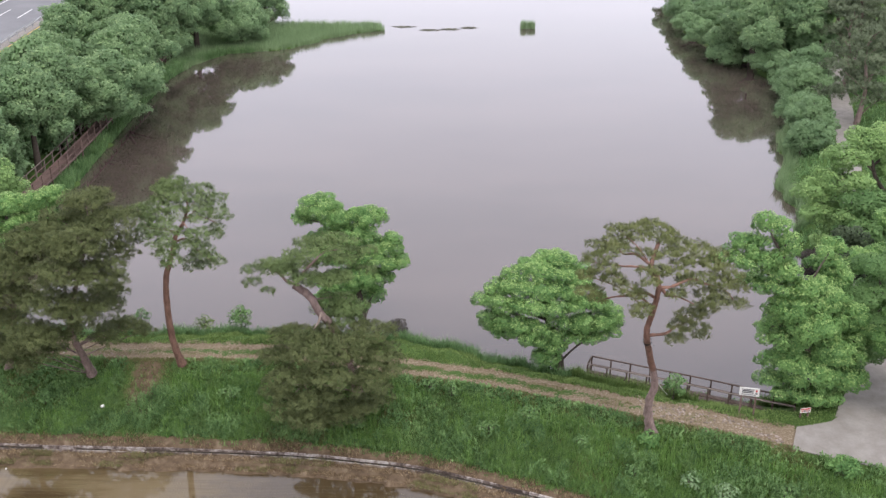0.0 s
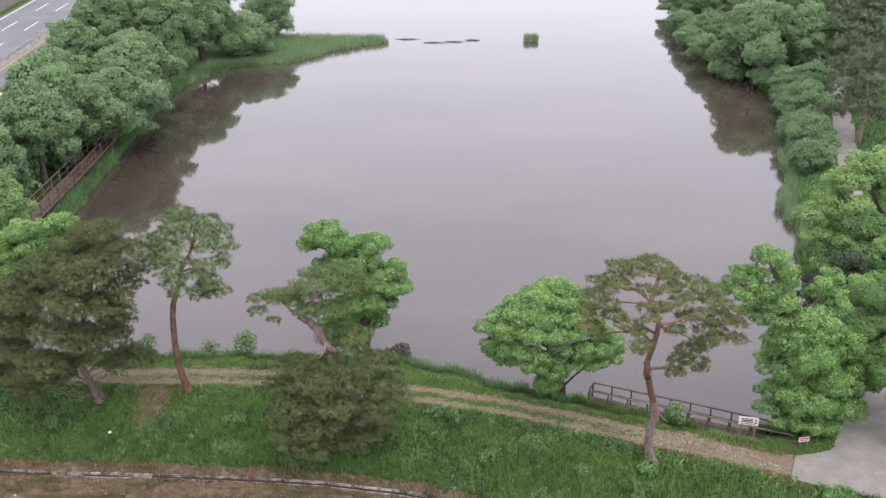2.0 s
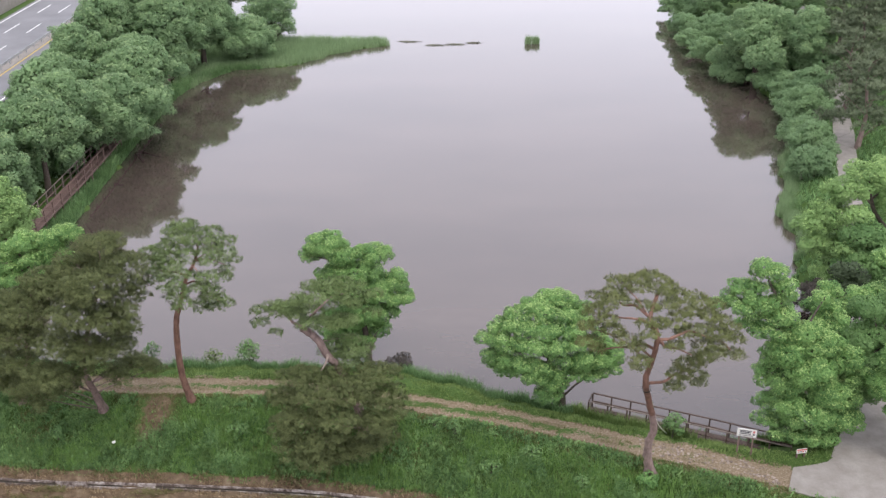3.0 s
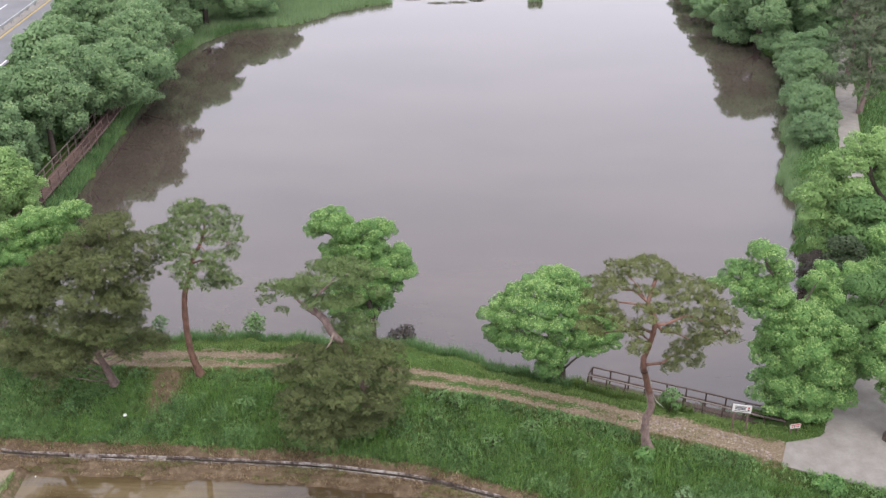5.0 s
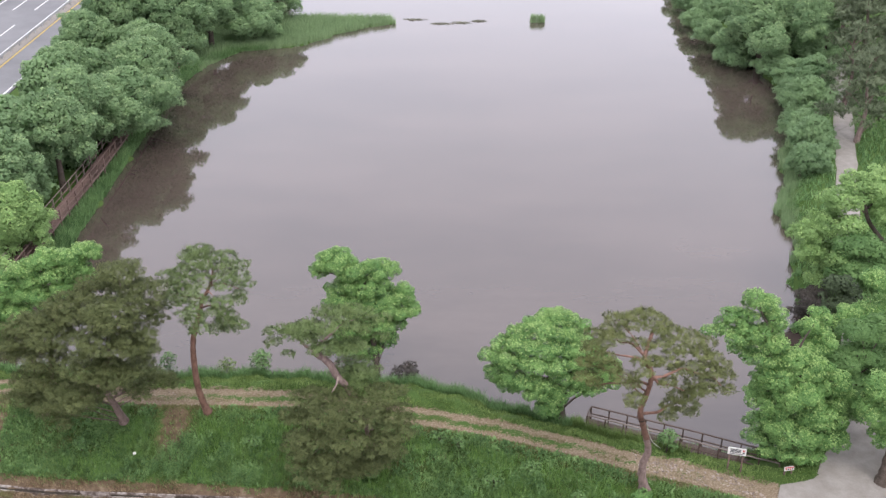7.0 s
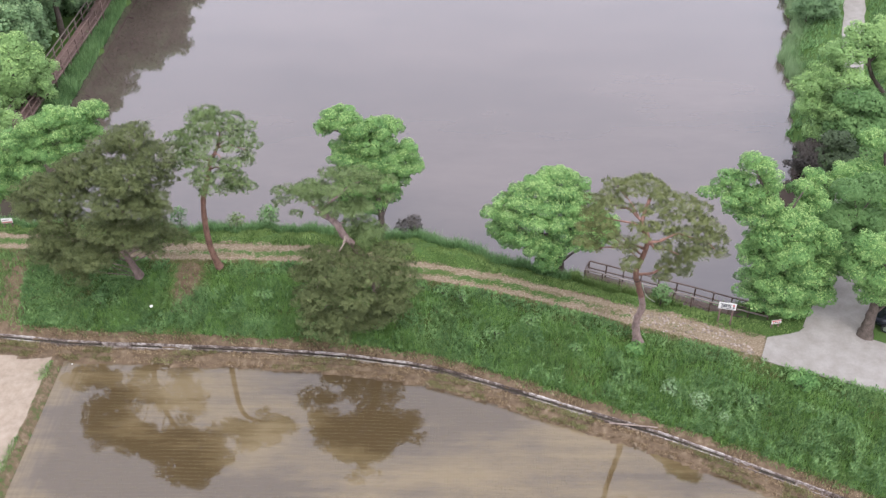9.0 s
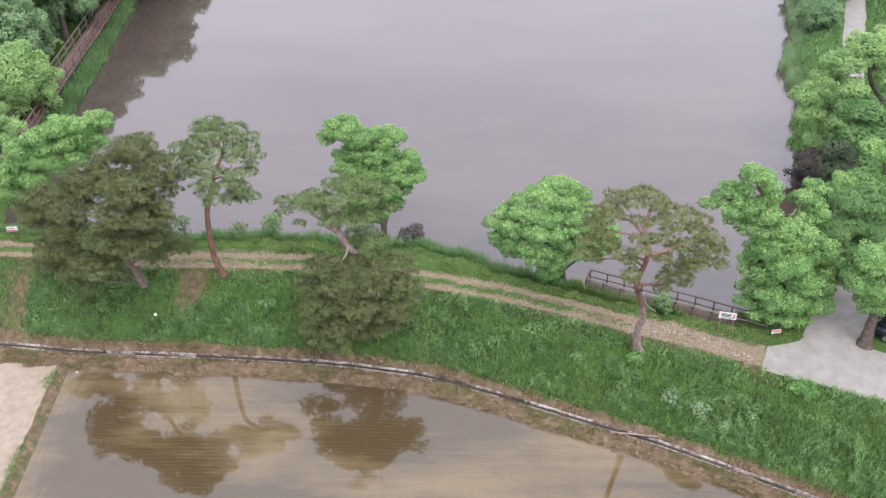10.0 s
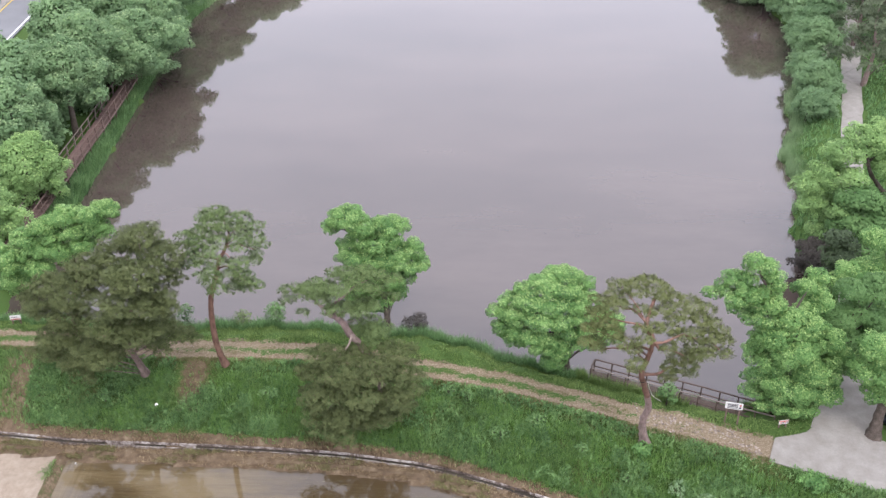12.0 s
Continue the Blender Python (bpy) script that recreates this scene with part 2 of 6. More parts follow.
M_PINE_GREEN = leafy("green_pine_needles", (0.08, 0.122, 0.046), (0.225, 0.3, 0.12), 0.2, 0.6, (0.31, 0.385, 0.165), patch=1.2, speck=0.35)
M_PINE_TAN = leafy("tan_olive_pine_needles", (0.09, 0.112, 0.043), (0.225, 0.252, 0.1), 0.2, 0.6, (0.305, 0.318, 0.135), patch=1.2, speck=0.35)
# far pines: distance haze put into the needles' paler, greyer colours
M_PINE_FAR = leafy("hazed_pine_needles", (0.105, 0.135, 0.08), (0.235, 0.285, 0.175), 0.25, 0.6, (0.31, 0.36, 0.24), patch=0.5, speck=0.3)
M_LEAF_BRIGHT = leafy("bright_green_leaves", (0.095, 0.205, 0.068), (0.265, 0.45, 0.15), 0.28, 0.6, (0.37, 0.565, 0.205), patch=0.8, speck=0.4)
# young growth, its colour lightened further for light on the knob tops
M_LEAF_YOUNG_LIT = leafy("young_lit_green_leaves", (0.28, 0.44, 0.145), (0.44, 0.6, 0.23), 0.3, 0.6, (0.52, 0.65, 0.3), patch=0.8, speck=0.4)
M_LEAF_MID = leafy("mid_green_leaves", (0.085, 0.17, 0.06), (0.21, 0.35, 0.13), 0.24, 0.6, (0.3, 0.45, 0.19), patch=0.5, speck=0.3)
M_LEAF_OAK = leafy("yellow_green_oak_leaves", (0.15, 0.26, 0.09), (0.33, 0.5, 0.19), 0.26, 0.6, (0.46, 0.62, 0.28), patch=0.45, speck=0.25)
# far leaves and their lighter tips carry the distance haze in their colours
M_LEAF_FAR = leafy("hazed_green_leaves", (0.16, 0.265, 0.135), (0.31, 0.45, 0.225), 0.42, 0.6, (0.4, 0.54, 0.3), patch=0.3, speck=0.3)
M_LEAF_FAR_TIP = leafy("hazed_tip_leaves", (0.28, 0.41, 0.19), (0.43, 0.56, 0.29), 0.42, 0.6, (0.5, 0.62, 0.35), patch=0.4, speck=0.4)
M_LEAF_PALE = leafy("pale_green_leaves", (0.2, 0.32, 0.15), (0.37, 0.5, 0.28), 0.34, 0.6, (0.5, 0.6, 0.4), patch=0.8)
M_SCUM = leafy("floating_scum", (0.14, 0.14, 0.11), (0.27, 0.27, 0.21), 0.1, 0.7)
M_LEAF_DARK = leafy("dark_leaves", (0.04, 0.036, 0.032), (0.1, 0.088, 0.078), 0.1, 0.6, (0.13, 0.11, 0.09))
# dark shrub green with the shade under the oak painted in
M_LEAF_SHADED = leafy("shaded_green_leaves", (0.035, 0.05, 0.03), (0.09, 0.125, 0.065), 0.1, 0.6, (0.13, 0.17, 0.09))
M_GRASS = leafy("bank_grass", (0.085, 0.142, 0.052), (0.26, 0.395, 0.142), 0.42, 0.6, (0.39, 0.53, 0.22), patch=0.7, speck=0.35, low=0.36, high=0.78)
M_GRASS_PALE = leafy("verge_grass", (0.11, 0.18, 0.055), (0.295, 0.4, 0.14), 0.4, 0.6, (0.41, 0.5, 0.205), patch=0.5, speck=0.4, low=0.38, high=0.8)
M_GRASS_SHORE = leafy("shore_sedge", (0.098, 0.18, 0.074), (0.265, 0.425, 0.18), 0.48, 0.6, (0.37, 0.53, 0.25), patch=0.3, speck=0.6)
M_WEED = leafy("weed_leaves", (0.09, 0.17, 0.066), (0.25, 0.4, 0.155), 0.36, 0.6, (0.38, 0.53, 0.23), patch=0.8, speck=0.35, low=0.36, high=0.78)
M_STALK = leafy("bright_stalks", (0.13, 0.24, 0.06), (0.3, 0.48, 0.15), 0.45, 0.6, (0.42, 0.6, 0.24), patch=0.6, speck=0.5)
M_GRASS_WORN = leafy("worn_grass", (0.12, 0.125, 0.05), (0.27, 0.27, 0.12), 0.3, 0.7, (0.36, 0.33, 0.17), patch=0.5)
M_STRAW = leafy("dry_straw", (0.16, 0.11, 0.068), (0.42, 0.32, 0.2), 0.25, 0.8, (0.55, 0.45, 0.3), patch=0.5, speck=0.7)
M_REED = leafy("reed_blades", (0.19, 0.28, 0.14), (0.35, 0.475, 0.255), 0.35, 0.6, (0.42, 0.53, 0.31), patch=0.15)
M_SHOOT = leafy("rice_shoots", (0.12, 0.115, 0.06), (0.23, 0.21, 0.12), 0.2, 0.6)
M_STONE = grained("track_stones", (0.15, 0.118, 0.095), (0.36, 0.3, 0.258), 2.0, 0.9, 20.0, shift=0.45)
M_SIGN = grained("white_sign_board", (0.58, 0.57, 0.54), (0.68, 0.67, 0.64), 2.0, 0.5)
M_INK = grained("sign_ink", (0.04, 0.04, 0.05), (0.09, 0.09, 0.10), 8.0, 0.6)
M_RED = grained("red_print", (0.35, 0.05, 0.05), (0.5, 0.09, 0.08), 8.0, 0.6)
M_BLUE = grained("navy_paint", (0.01, 0.015, 0.06), (0.025, 0.035, 0.11), 4.0, 0.4)
M_ROPE = grained("pale_rope", (0.42, 0.45, 0.36), (0.6, 0.62, 0.5), 8.0, 0.9)
M_CARPAINT = grained("dark_car_paint", (0.012, 0.014, 0.02), (0.02, 0.024, 0.032), 1.0, 0.22, 8.0, 0.02, 0.6)
M_GLASS_DARK = grained("tinted_glass", (0.01, 0.012, 0.015), (0.018, 0.02, 0.024), 1.0, 0.06, 8.0, 0.0, 0.7)
M_RUBBER = grained("tyre_rubber", (0.012, 0.012, 0.012), (0.03, 0.03, 0.03), 6.0, 0.9)
M_CHROME = grained("alloy", (0.5, 0.5, 0.52), (0.62, 0.62, 0.64), 6.0, 0.3, metal=0.9)
M_LAMP = grained("lamp_glass", (0.55, 0.55, 0.56), (0.7, 0.7, 0.72), 6.0, 0.15)


# ---- building helpers ----
def part(name, bm, mat, parent=None, label="", smooth=False):
    me = bpy.data.meshes.new(name)
    bm.to_mesh(me)
    bm.free()
    me.materials.append(mat)
    if smooth:
        me.polygons.foreach_set("use_smooth", [True] * len(me.polygons))
    ob = new(name, me)
    if parent is not None:
        ob.parent = parent
    if label:
        ob["label"] = label
    return ob


def soup(name, verts, faces, mat, parent=None, smooth=False):
    """A mesh from numpy arrays: verts (N, 3), faces (M, k)."""
    me = bpy.data.meshes.new(name)
    k = faces.shape[1]
    me.vertices.add(len(verts))
    me.vertices.foreach_set("co", np.ascontiguousarray(verts, dtype=np.float32).ravel())
    me.loops.add(faces.size)
    me.loops.foreach_set("vertex_index", np.ascontiguousarray(faces, dtype=np.int32).ravel())
    me.polygons.add(len(faces))
    me.polygons.foreach_set("loop_start", np.arange(0, faces.size, k, dtype=np.int32))
    me.polygons.foreach_set("loop_total", np.full(len(faces), k, dtype=np.int32))
    if smooth:
        me.polygons.foreach_set("use_smooth", np.ones(len(faces), dtype=bool))
    me.update(calc_edges=True)
    me.materials.append(mat)
    ob = new(name, me)
    if parent is not None:
        ob.parent = parent
    return ob


def domed(ob, normals, per):
    """Leaf normals follow the dome that they clothe: normals (N, 3), per vertices to a leaf."""
    me = ob.data
    me.polygons.foreach_set("use_smooth", np.ones(len(me.polygons), dtype=bool))
    me.normals_split_custom_set_from_vertices(np.repeat(normals, per, 0))
    return ob


def thing(name, at, label, category, group="", kind=""):
    e = new(name)
    e.location = at
    e.empty_display_size = 0.2
    return tagged(e, label, category, group, kind)


def settle(ob, parent):
    """Parent ob, whose mesh is in world places, under a thing that stands elsewhere."""
    ob.parent = parent
    ob.matrix_parent_inverse = Matrix.Translation(parent.location).inverted()
    return ob


def box(bm, size, m=None, bevel=0.0):
    r = bmesh.ops.create_cube(bm, size=1.0, matrix=(m or Matrix()) @ Matrix.Diagonal((*size, 1)))
    if bevel:
        es = list({e for v in r["verts"] for e in v.link_edges})
        bmesh.ops.bevel(bm, geom=es, offset=bevel, segments=1, affect="EDGES")


def box_mesh(name, size, mat, bevel=0.01):
    bm = bmesh.new()
    box(bm, size, None, bevel)
    me = bpy.data.meshes.new(name)
    bm.to_mesh(me)
    bm.free()
    me.materials.append(mat)
    return me


def put(name, me, m, parent):
    """One more piece on a shared mesh, its pose given in the world."""
    ob = new(name, me)
    ob.parent = parent
    ob.matrix_basis = Matrix.Translation(parent.location).inverted() @ m
    return ob


def between(a, b, up=(0, 0, 1)):
    """The pose whose x axis runs from a to b, centred half way, and the length."""
    a, b = Vector(a), Vector(b)
    x = (b - a).normalized()
    y = Vector(up).cross(x).normalized()
    z = x.cross(y)
    m = Matrix((x, y, z)).transposed().to_4x4()
    m.translation = (a + b) / 2
    return m, (b - a).length


def catmull(points, per=5):
    p = np.array(points, dtype=float)
    p = np.vstack([2 * p[0] - p[1], p, 2 * p[-1] - p[-2]])
    out = []
    for i in range(1, len(p) - 2):
        for t in np.linspace(0, 1, per, endpoint=False):
            a, b, c, d = p[i - 1:i + 3]
            out.append(0.5 * (2 * b + (c - a) * t + (2 * a - 5 * b + 4 * c - d) * t * t + (3 * b - a - 3 * c + d) * t ** 3))
    out.append(p[-2])
    return np.array(out)


def tube(name, points, r0, r1, mat, parent, sides=9, per=4, rough=0.08, seed=1, flare=0.0):
    """A tapered, slightly knotty round limb along a smooth line."""
    rng = np.random.default_rng(seed)
    c = catmull(points, per)
    n = len(c)
    tan = np.gradient(c, axis=0)
    tan /= np.linalg.norm(tan, axis=1)[:, None] + 1e-9
    ref = np.array([1.0, 0.13, 0.07])
    u = np.cross(tan, ref)
    u /= np.linalg.norm(u, axis=1)[:, None] + 1e-9
    v = np.cross(tan, u)
    k = np.linspace(0, 1, n)
    rad = r0 * (1 - k) + r1 * k + flare * r0 * np.exp(-k * n / 2.2)
    a = np.linspace(0, 2 * np.pi, sides, endpoint=False)
    rr = rad[:, None] * (1 + rough * rng.standard_normal((n, sides)))
    verts = c[:, None] + rr[:, :, None] * (np.cos(a)[None, :, None] * u[:, None] + np.sin(a)[None, :, None] * v[:, None])
    i, j = np.meshgrid(np.arange(n - 1), np.arange(sides), indexing="ij")
    jn = (j + 1) % sides
    f = np.stack([i * sides + j, i * sides + jn, (i + 1) * sides + jn, (i + 1) * sides + j], -1).reshape(-1, 4)
    ob = soup(name, verts.reshape(-1, 3), f, mat, None, True)
    return settle(ob, parent) if parent is not None else ob


def unit(v):
    return v / (np.linalg.norm(v, axis=-1, keepdims=True) + 1e-9)


LEAF = (np.array([[0, 0, 0], [0.5, 0.32, 0.10], [1.0, 0, -0.08], [0.5, -0.32, 0.10]]), np.array([[0, 2, 1], [0, 3, 2]]))
LEAFLET = (np.array([[0, 0, 0], [0.78, 0.4, 0.02], [1.0, -0.24, -0.06]]), np.array([[0, 2, 1]]))
NEEDLE = (np.array([[0, -0.5, 0], [0, 0.5, 0], [1.0, 0, 0.0]]), np.array([[0, 2, 1]]))


def strew(template, at, along, facing, length, width):
    """Copies of a small leaf: at (N, 3), growing along, with its face toward facing."""
    tv, tf = template
    u = unit(along)
    v = unit(np.cross(facing, u))
    w = np.cross(u, v)
    L, W = np.asarray(length)[:, None, None], np.asarray(width)[:, None, None]
    pts = at[:, None] + tv[None, :, 0:1] * L * u[:, None] + tv[None, :, 1:2] * W * v[:, None] + tv[None, :, 2:3] * L * w[:, None]
    faces = tf[None] + (np.arange(len(at)) * len(tv))[:, None, None]
    return pts.reshape(-1, 3), faces.reshape(-1, 3)


def sphere_dirs(rng, n, low=-0.6):
    z = rng.uniform(low, 1.0, n)
    a = rng.uniform(0, 2 * np.pi, n)
    s = np.sqrt(np.clip(1 - z * z, 0, 1))
    return np.stack([s * np.cos(a), s * np.sin(a), z], -1)


def lobe_arrays(lobes):
    p = np.array(lobes, dtype=float)
    c, rx, rz = p[:, :3], p[:, 3], p[:, 4]
    return c, np.stack([rx, 0.5 * (rx + rz), 0.85 * rz], -1)


def deepen(lobes, stem, amount, seed):
    """Adds smaller lobes before and behind, turned about the stem, so that a crown is deep as well as wide."""
    rng = np.random.default_rng(seed)
    s = np.array(sorted(stem, key=lambda q: q[2]))
    out = list(lobes)
    for k, (x, y, z, rx, rz) in enumerate(lobes):
        ax = float(np.interp(z - 0.5, s[:, 2], s[:, 0]))
        dx = x - ax
        a = radians(rng.uniform(40, 70))
        sgn = 1 if k % 2 else -1
        reach = max(abs(dx), 0.7 * rx) * math.sin(a) * amount
        out.append((x - dx * (1 - math.cos(a)) * 0.6, y + sgn * reach, z - 0.1 - 0.3 * sgn * reach, rx * 0.62, rz * 0.7))
    return out


def lobe_normals(at, lobes):
    """The outward direction of the lobe that each point belongs to."""
    c, r = lobe_arrays(lobes)
    best, out = np.full(len(at), 1e9), np.zeros_like(at)
    for i in range(len(c)):
        q = (at - c[i]) / r[i]
        d = (q * q).sum(1)
        near = d < best
        best[near], out[near] = d[near], (q / r[i])[near]
    return unit(out)


def crown_points(rng, lobes, per_m2, low=-0.6, shell=(0.8, 1.02), keep=0.72):
    """Points near the outer skin of a union of lobes, with the skin's outward direction."""
    c, r = lobe_arrays(lobes)
    at, out = [], []
    for i in range(len(c)):
        area = 4 * np.pi * ((r[i, 0] * r[i, 1]) ** 1.6 / 3 + (r[i, 0] * r[i, 2]) ** 1.6 / 3 + (r[i, 1] * r[i, 2]) ** 1.6 / 3) ** (1 / 1.6)
        n = max(4, int(area * per_m2 * (1 - low) / 2))
        d = sphere_dirs(rng, n, low)
        p = c[i] + d * r[i] * rng.uniform(*shell, (n, 1))
        inside = np.zeros(n, bool)
        near = np.flatnonzero(np.linalg.norm(c - c[i], axis=1) < r[i].max() + r.max(1))
        for j in near:
            if j != i:
                inside |= (((p - c[j]) / r[j]) ** 2).sum(1) < keep ** 2
        at.append(p[~inside])
        out.append(unit(d / r[i])[~inside])
    return np.vstack(at), np.vstack(out)


def sub_lobes(lobes, size, seed, flat=0.8, cover=0.62, low=-0.7, spread=(0.74, 1.02)):
    """Small domes over the lobes' skins: the knobs of foliage that catch the light."""
    rng = np.random.default_rng(seed)
    c, r = lobe_arrays(lobes)
    out = []
    for i in range(len(c)):
        a = 4 * np.pi * (r[i, 0] * r[i, 1] * r[i, 2]) ** (2 / 3)
        n = max(3, int(cover * a / (size * size)))
        k = np.arange(n) + 0.5
        z = 1 - (1 - low) * k / n
        t = k * 2.39996 + rng.uniform(0, 6.28)
        s = np.sqrt(np.clip(1 - z * z, 0, 1))
        d = unit(np.stack([s * np.cos(t), s * np.sin(t), z], -1) + 0.22 * rng.standard_normal((n, 3)))
        p = c[i] + d * r[i] * rng.uniform(*spread, (n, 1))
        inside = np.zeros(n, bool)
        for m in np.flatnonzero(np.linalg.norm(c - c[i], axis=1) < r[i].max() + r.max(1)):
            if m != i:
                inside |= (((p - c[m]) / r[m]) ** 2).sum(1) < 0.5
        rad = size * rng.uniform(0.7, 1.3, n)
        for q, w in zip(p[~inside], rad[~inside]):
            out.append((*q, w, w * flat))
    return out


def leaf_crown(name, lobes, mat, parent, seed, clump=0.55, leaf=0.15, density=1.0, low=-0.5, young=None):
    """Broadleaf crown: knobs of small leaves over the lobes; lighter leaves, young growth with top light painted in,
    may tip the shoots.
    """
    rng = np.random.default_rng(seed)
    lobes = [(x, y, z, max(rx - 0.16 * clump, 0.7 * rx), max(rz - 0.12 * clump, 0.7 * rz)) for x, y, z, rx, rz in lobes]
    knobs = sub_lobes(lobes, clump, seed + 1, 0.85, 0.4, spread=(0.7, 1.12))
    at, out = crown_points(rng, knobs, density * 2.1 / (leaf * leaf), low, (0.72, 1.08), 0.8)
    # sparser leaves deeper in, behind the knobs
    inner, inner_out = crown_points(rng, [(x, y, z, rx * 0.8, rz * 0.8) for x, y, z, rx, rz in lobes], density * 1.0 / (leaf * leaf), -0.7, (0.8, 1.08), 0.75)
    at, out = np.vstack([at, inner]), np.vstack([out, inner_out])

    def clothe(part_name, at, out, size, skin):
        n = len(at)
        face = unit(out + np.array([0, -0.15, 0.35]) + 0.27 * rng.standard_normal((n, 3)))
        along = np.cross(face, rng.standard_normal((n, 3))) + 0.2 * out - np.array([0, 0, 0.15])
        L = size * rng.uniform(0.7, 1.4, n)
        v, f = strew(LEAFLET, at, along, face, L, L * 1.45)
        ob = domed(soup(part_name, v, f, skin), unit(0.7 * lobe_normals(at, lobes) + 0.55 * out + 0.2 * rng.standard_normal((n, 3))), 3)
        return settle(ob, parent)

    ob = clothe(name, at, out, leaf, mat)
    # only knob tops get these: young shoots plus top light in the colour
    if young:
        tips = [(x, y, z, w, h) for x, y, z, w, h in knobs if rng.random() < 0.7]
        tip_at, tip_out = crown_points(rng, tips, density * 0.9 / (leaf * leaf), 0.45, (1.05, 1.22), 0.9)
        clothe("young_leaves", tip_at, tip_out, leaf * 0.9, young)["label"] = "young leaves at the shoot tips, lightened as if lit from above"
    return ob


def needle_crown(name, lobes, mat, parent, seed, density=1.0, per=8, length=0.15, width=0.04, low=-0.15, pad=0.46, cover=0.5):
    """Pine foliage: brushes of stiff needles on flat pads, layered, with gaps that show the shaded needles further in."""
    rng = np.random.default_rng(seed)
    lobes = [(x, y, z, max(rx - 0.4 * pad, 0.5 * rx), max(rz - 0.2 * pad, 0.5 * rz)) for x, y, z, rx, rz in lobes]
    knobs = sub_lobes(lobes, pad, seed + 1, 0.5, cover, -0.5, (0.6, 1.2))
    at, out = crown_points(rng, knobs, density * 0.9 / (length * length), low, (0.72, 1.04), 0.75)
    inner, inner_out = crown_points(rng, [(x, y, z, rx * 0.75, rz * 0.7) for x, y, z, rx, rz in lobes], density * 0.25 / (length * length), -0.8, (0.7, 1.0), 0.8)
    skin = np.vstack([0.3 * lobe_normals(at, lobes) + 0.85 * out, inner_out])
    at, out = np.vstack([at, inner]), np.vstack([out, inner_out])
    n = len(at)
    axis = unit(out * np.array([1, 1, 0.7]) + np.array([0, 0, 0.5]) + 0.3 * rng.standard_normal((n, 3)))
    d = unit(axis[:, None] * 0.6 + unit(rng.standard_normal((n, per, 3))))
    base = at[:, None] + 0.05 * rng.standard_normal((n, per, 3))
    L = length * rng.uniform(0.6, 1.3, n * per)
    d = d.reshape(-1, 3)
    face = unit(np.repeat(out, per, 0) + np.array([0, -0.3, 0.4]) + 0.22 * rng.standard_normal(d.shape))
    v, f = strew(NEEDLE, base.reshape(-1, 3), d, face, L, np.full(n * per, width))
    ob = domed(soup(name, v, f, mat), unit(np.repeat(skin, per, 0) + 0.14 * rng.standard_normal(d.shape)), 3)
    return settle(ob, parent)


# ---- lie of the land ----
TRACK_X = [-60, -32, -29, -19.8, -13.9, -9.9, -2.3, 1.7, 7.2, 11, 14.6, 19, 24, 40]
TRACK_Y = [56.0, 54.3, 54.05, 53.15, 53.15, 52.95, 51.3, 50.4, 48.55, 47.0, 45.75, 43.95, 42, 36]
SHORE_X = [-60, -34, -27, -20.7, -12.8, -8.6, -2.7, -0.2, 3, 7.6, 9.1, 12.5, 16, 20, 24, 30, 60]
SHORE_Y = [59.5, 58.5, 58, 57.7, 58, 57.5, 57.1, 56.3, 54.5, 52.7, 52.1, 51.0, 49.8, 49.3, 51.5, 58, 68]
FLUME_X = [-60, -29.8, -24.8, -19.3, -14.1, -7.7, -1.9, 2.1, 6.8, 11.2, 15, 20.2, 26, 40]
FLUME_Y = [48.5, 47.1, 46.5, 46.25, 46.05, 45.6, 44.65, 43.25, 41.3, 39.6, 37.8, 35.2, 32.2, 25]
WEST_Y = [50, 56, 62, 75, 84, 104, 122, 129, 135, 136.8, 141.7, 146.3, 149, 151.5, 152.5, 170, 220, 1500]
WEST_X = [-34, -34, -34.2, -34.3, -34.4, -34.9, -34.8, -33.4, -30, -23.2, -18.3, -13.8, -10, -10, -26, -38, -60, -120]
EAST_Y = [45, 54, 60, 67, 77, 87, 98, 110, 120, 130, 143, 169, 210, 1500]
EAST_X = [24.5, 24.5, 26, 27.3, 29.8, 31.5, 35, 39.0, 41.2, 39.2, 35.5, 37.5, 48, 120]
CREST, FLUME_Z, PADDY_Z = 1.8, -0.62, -0.95


def smooth_line(x, xs, ys):
    return (np.interp(x - 0.8, xs, ys) + np.interp(x, xs, ys) + np.interp(x + 0.8, xs, ys)) / 3


def track_y(x):
    return smooth_line(x, TRACK_X, TRACK_Y)


def shore_y(x):
    return smooth_line(x, SHORE_X, SHORE_Y) + 0.18 * np.sin(x * 1.7) + 0.1 * np.sin(x * 4.1)


def flume_y(x):
    return smooth_line(x, FLUME_X, FLUME_Y)


def lake_depth(x, y):
    """Metres inside the lake's edge; negative on land."""
    w = np.interp(y, WEST_Y, WEST_X) + 0.5 * np.sin(y * 0.6) + 0.3 * np.sin(y * 1.7)
    e = np.interp(y, EAST_Y, EAST_X) + 0.5 * np.sin(y * 0.5) + 0.3 * np.sin(y * 1.9)
    return np.minimum(np.minimum(y - shore_y(x), x - w), e - x)


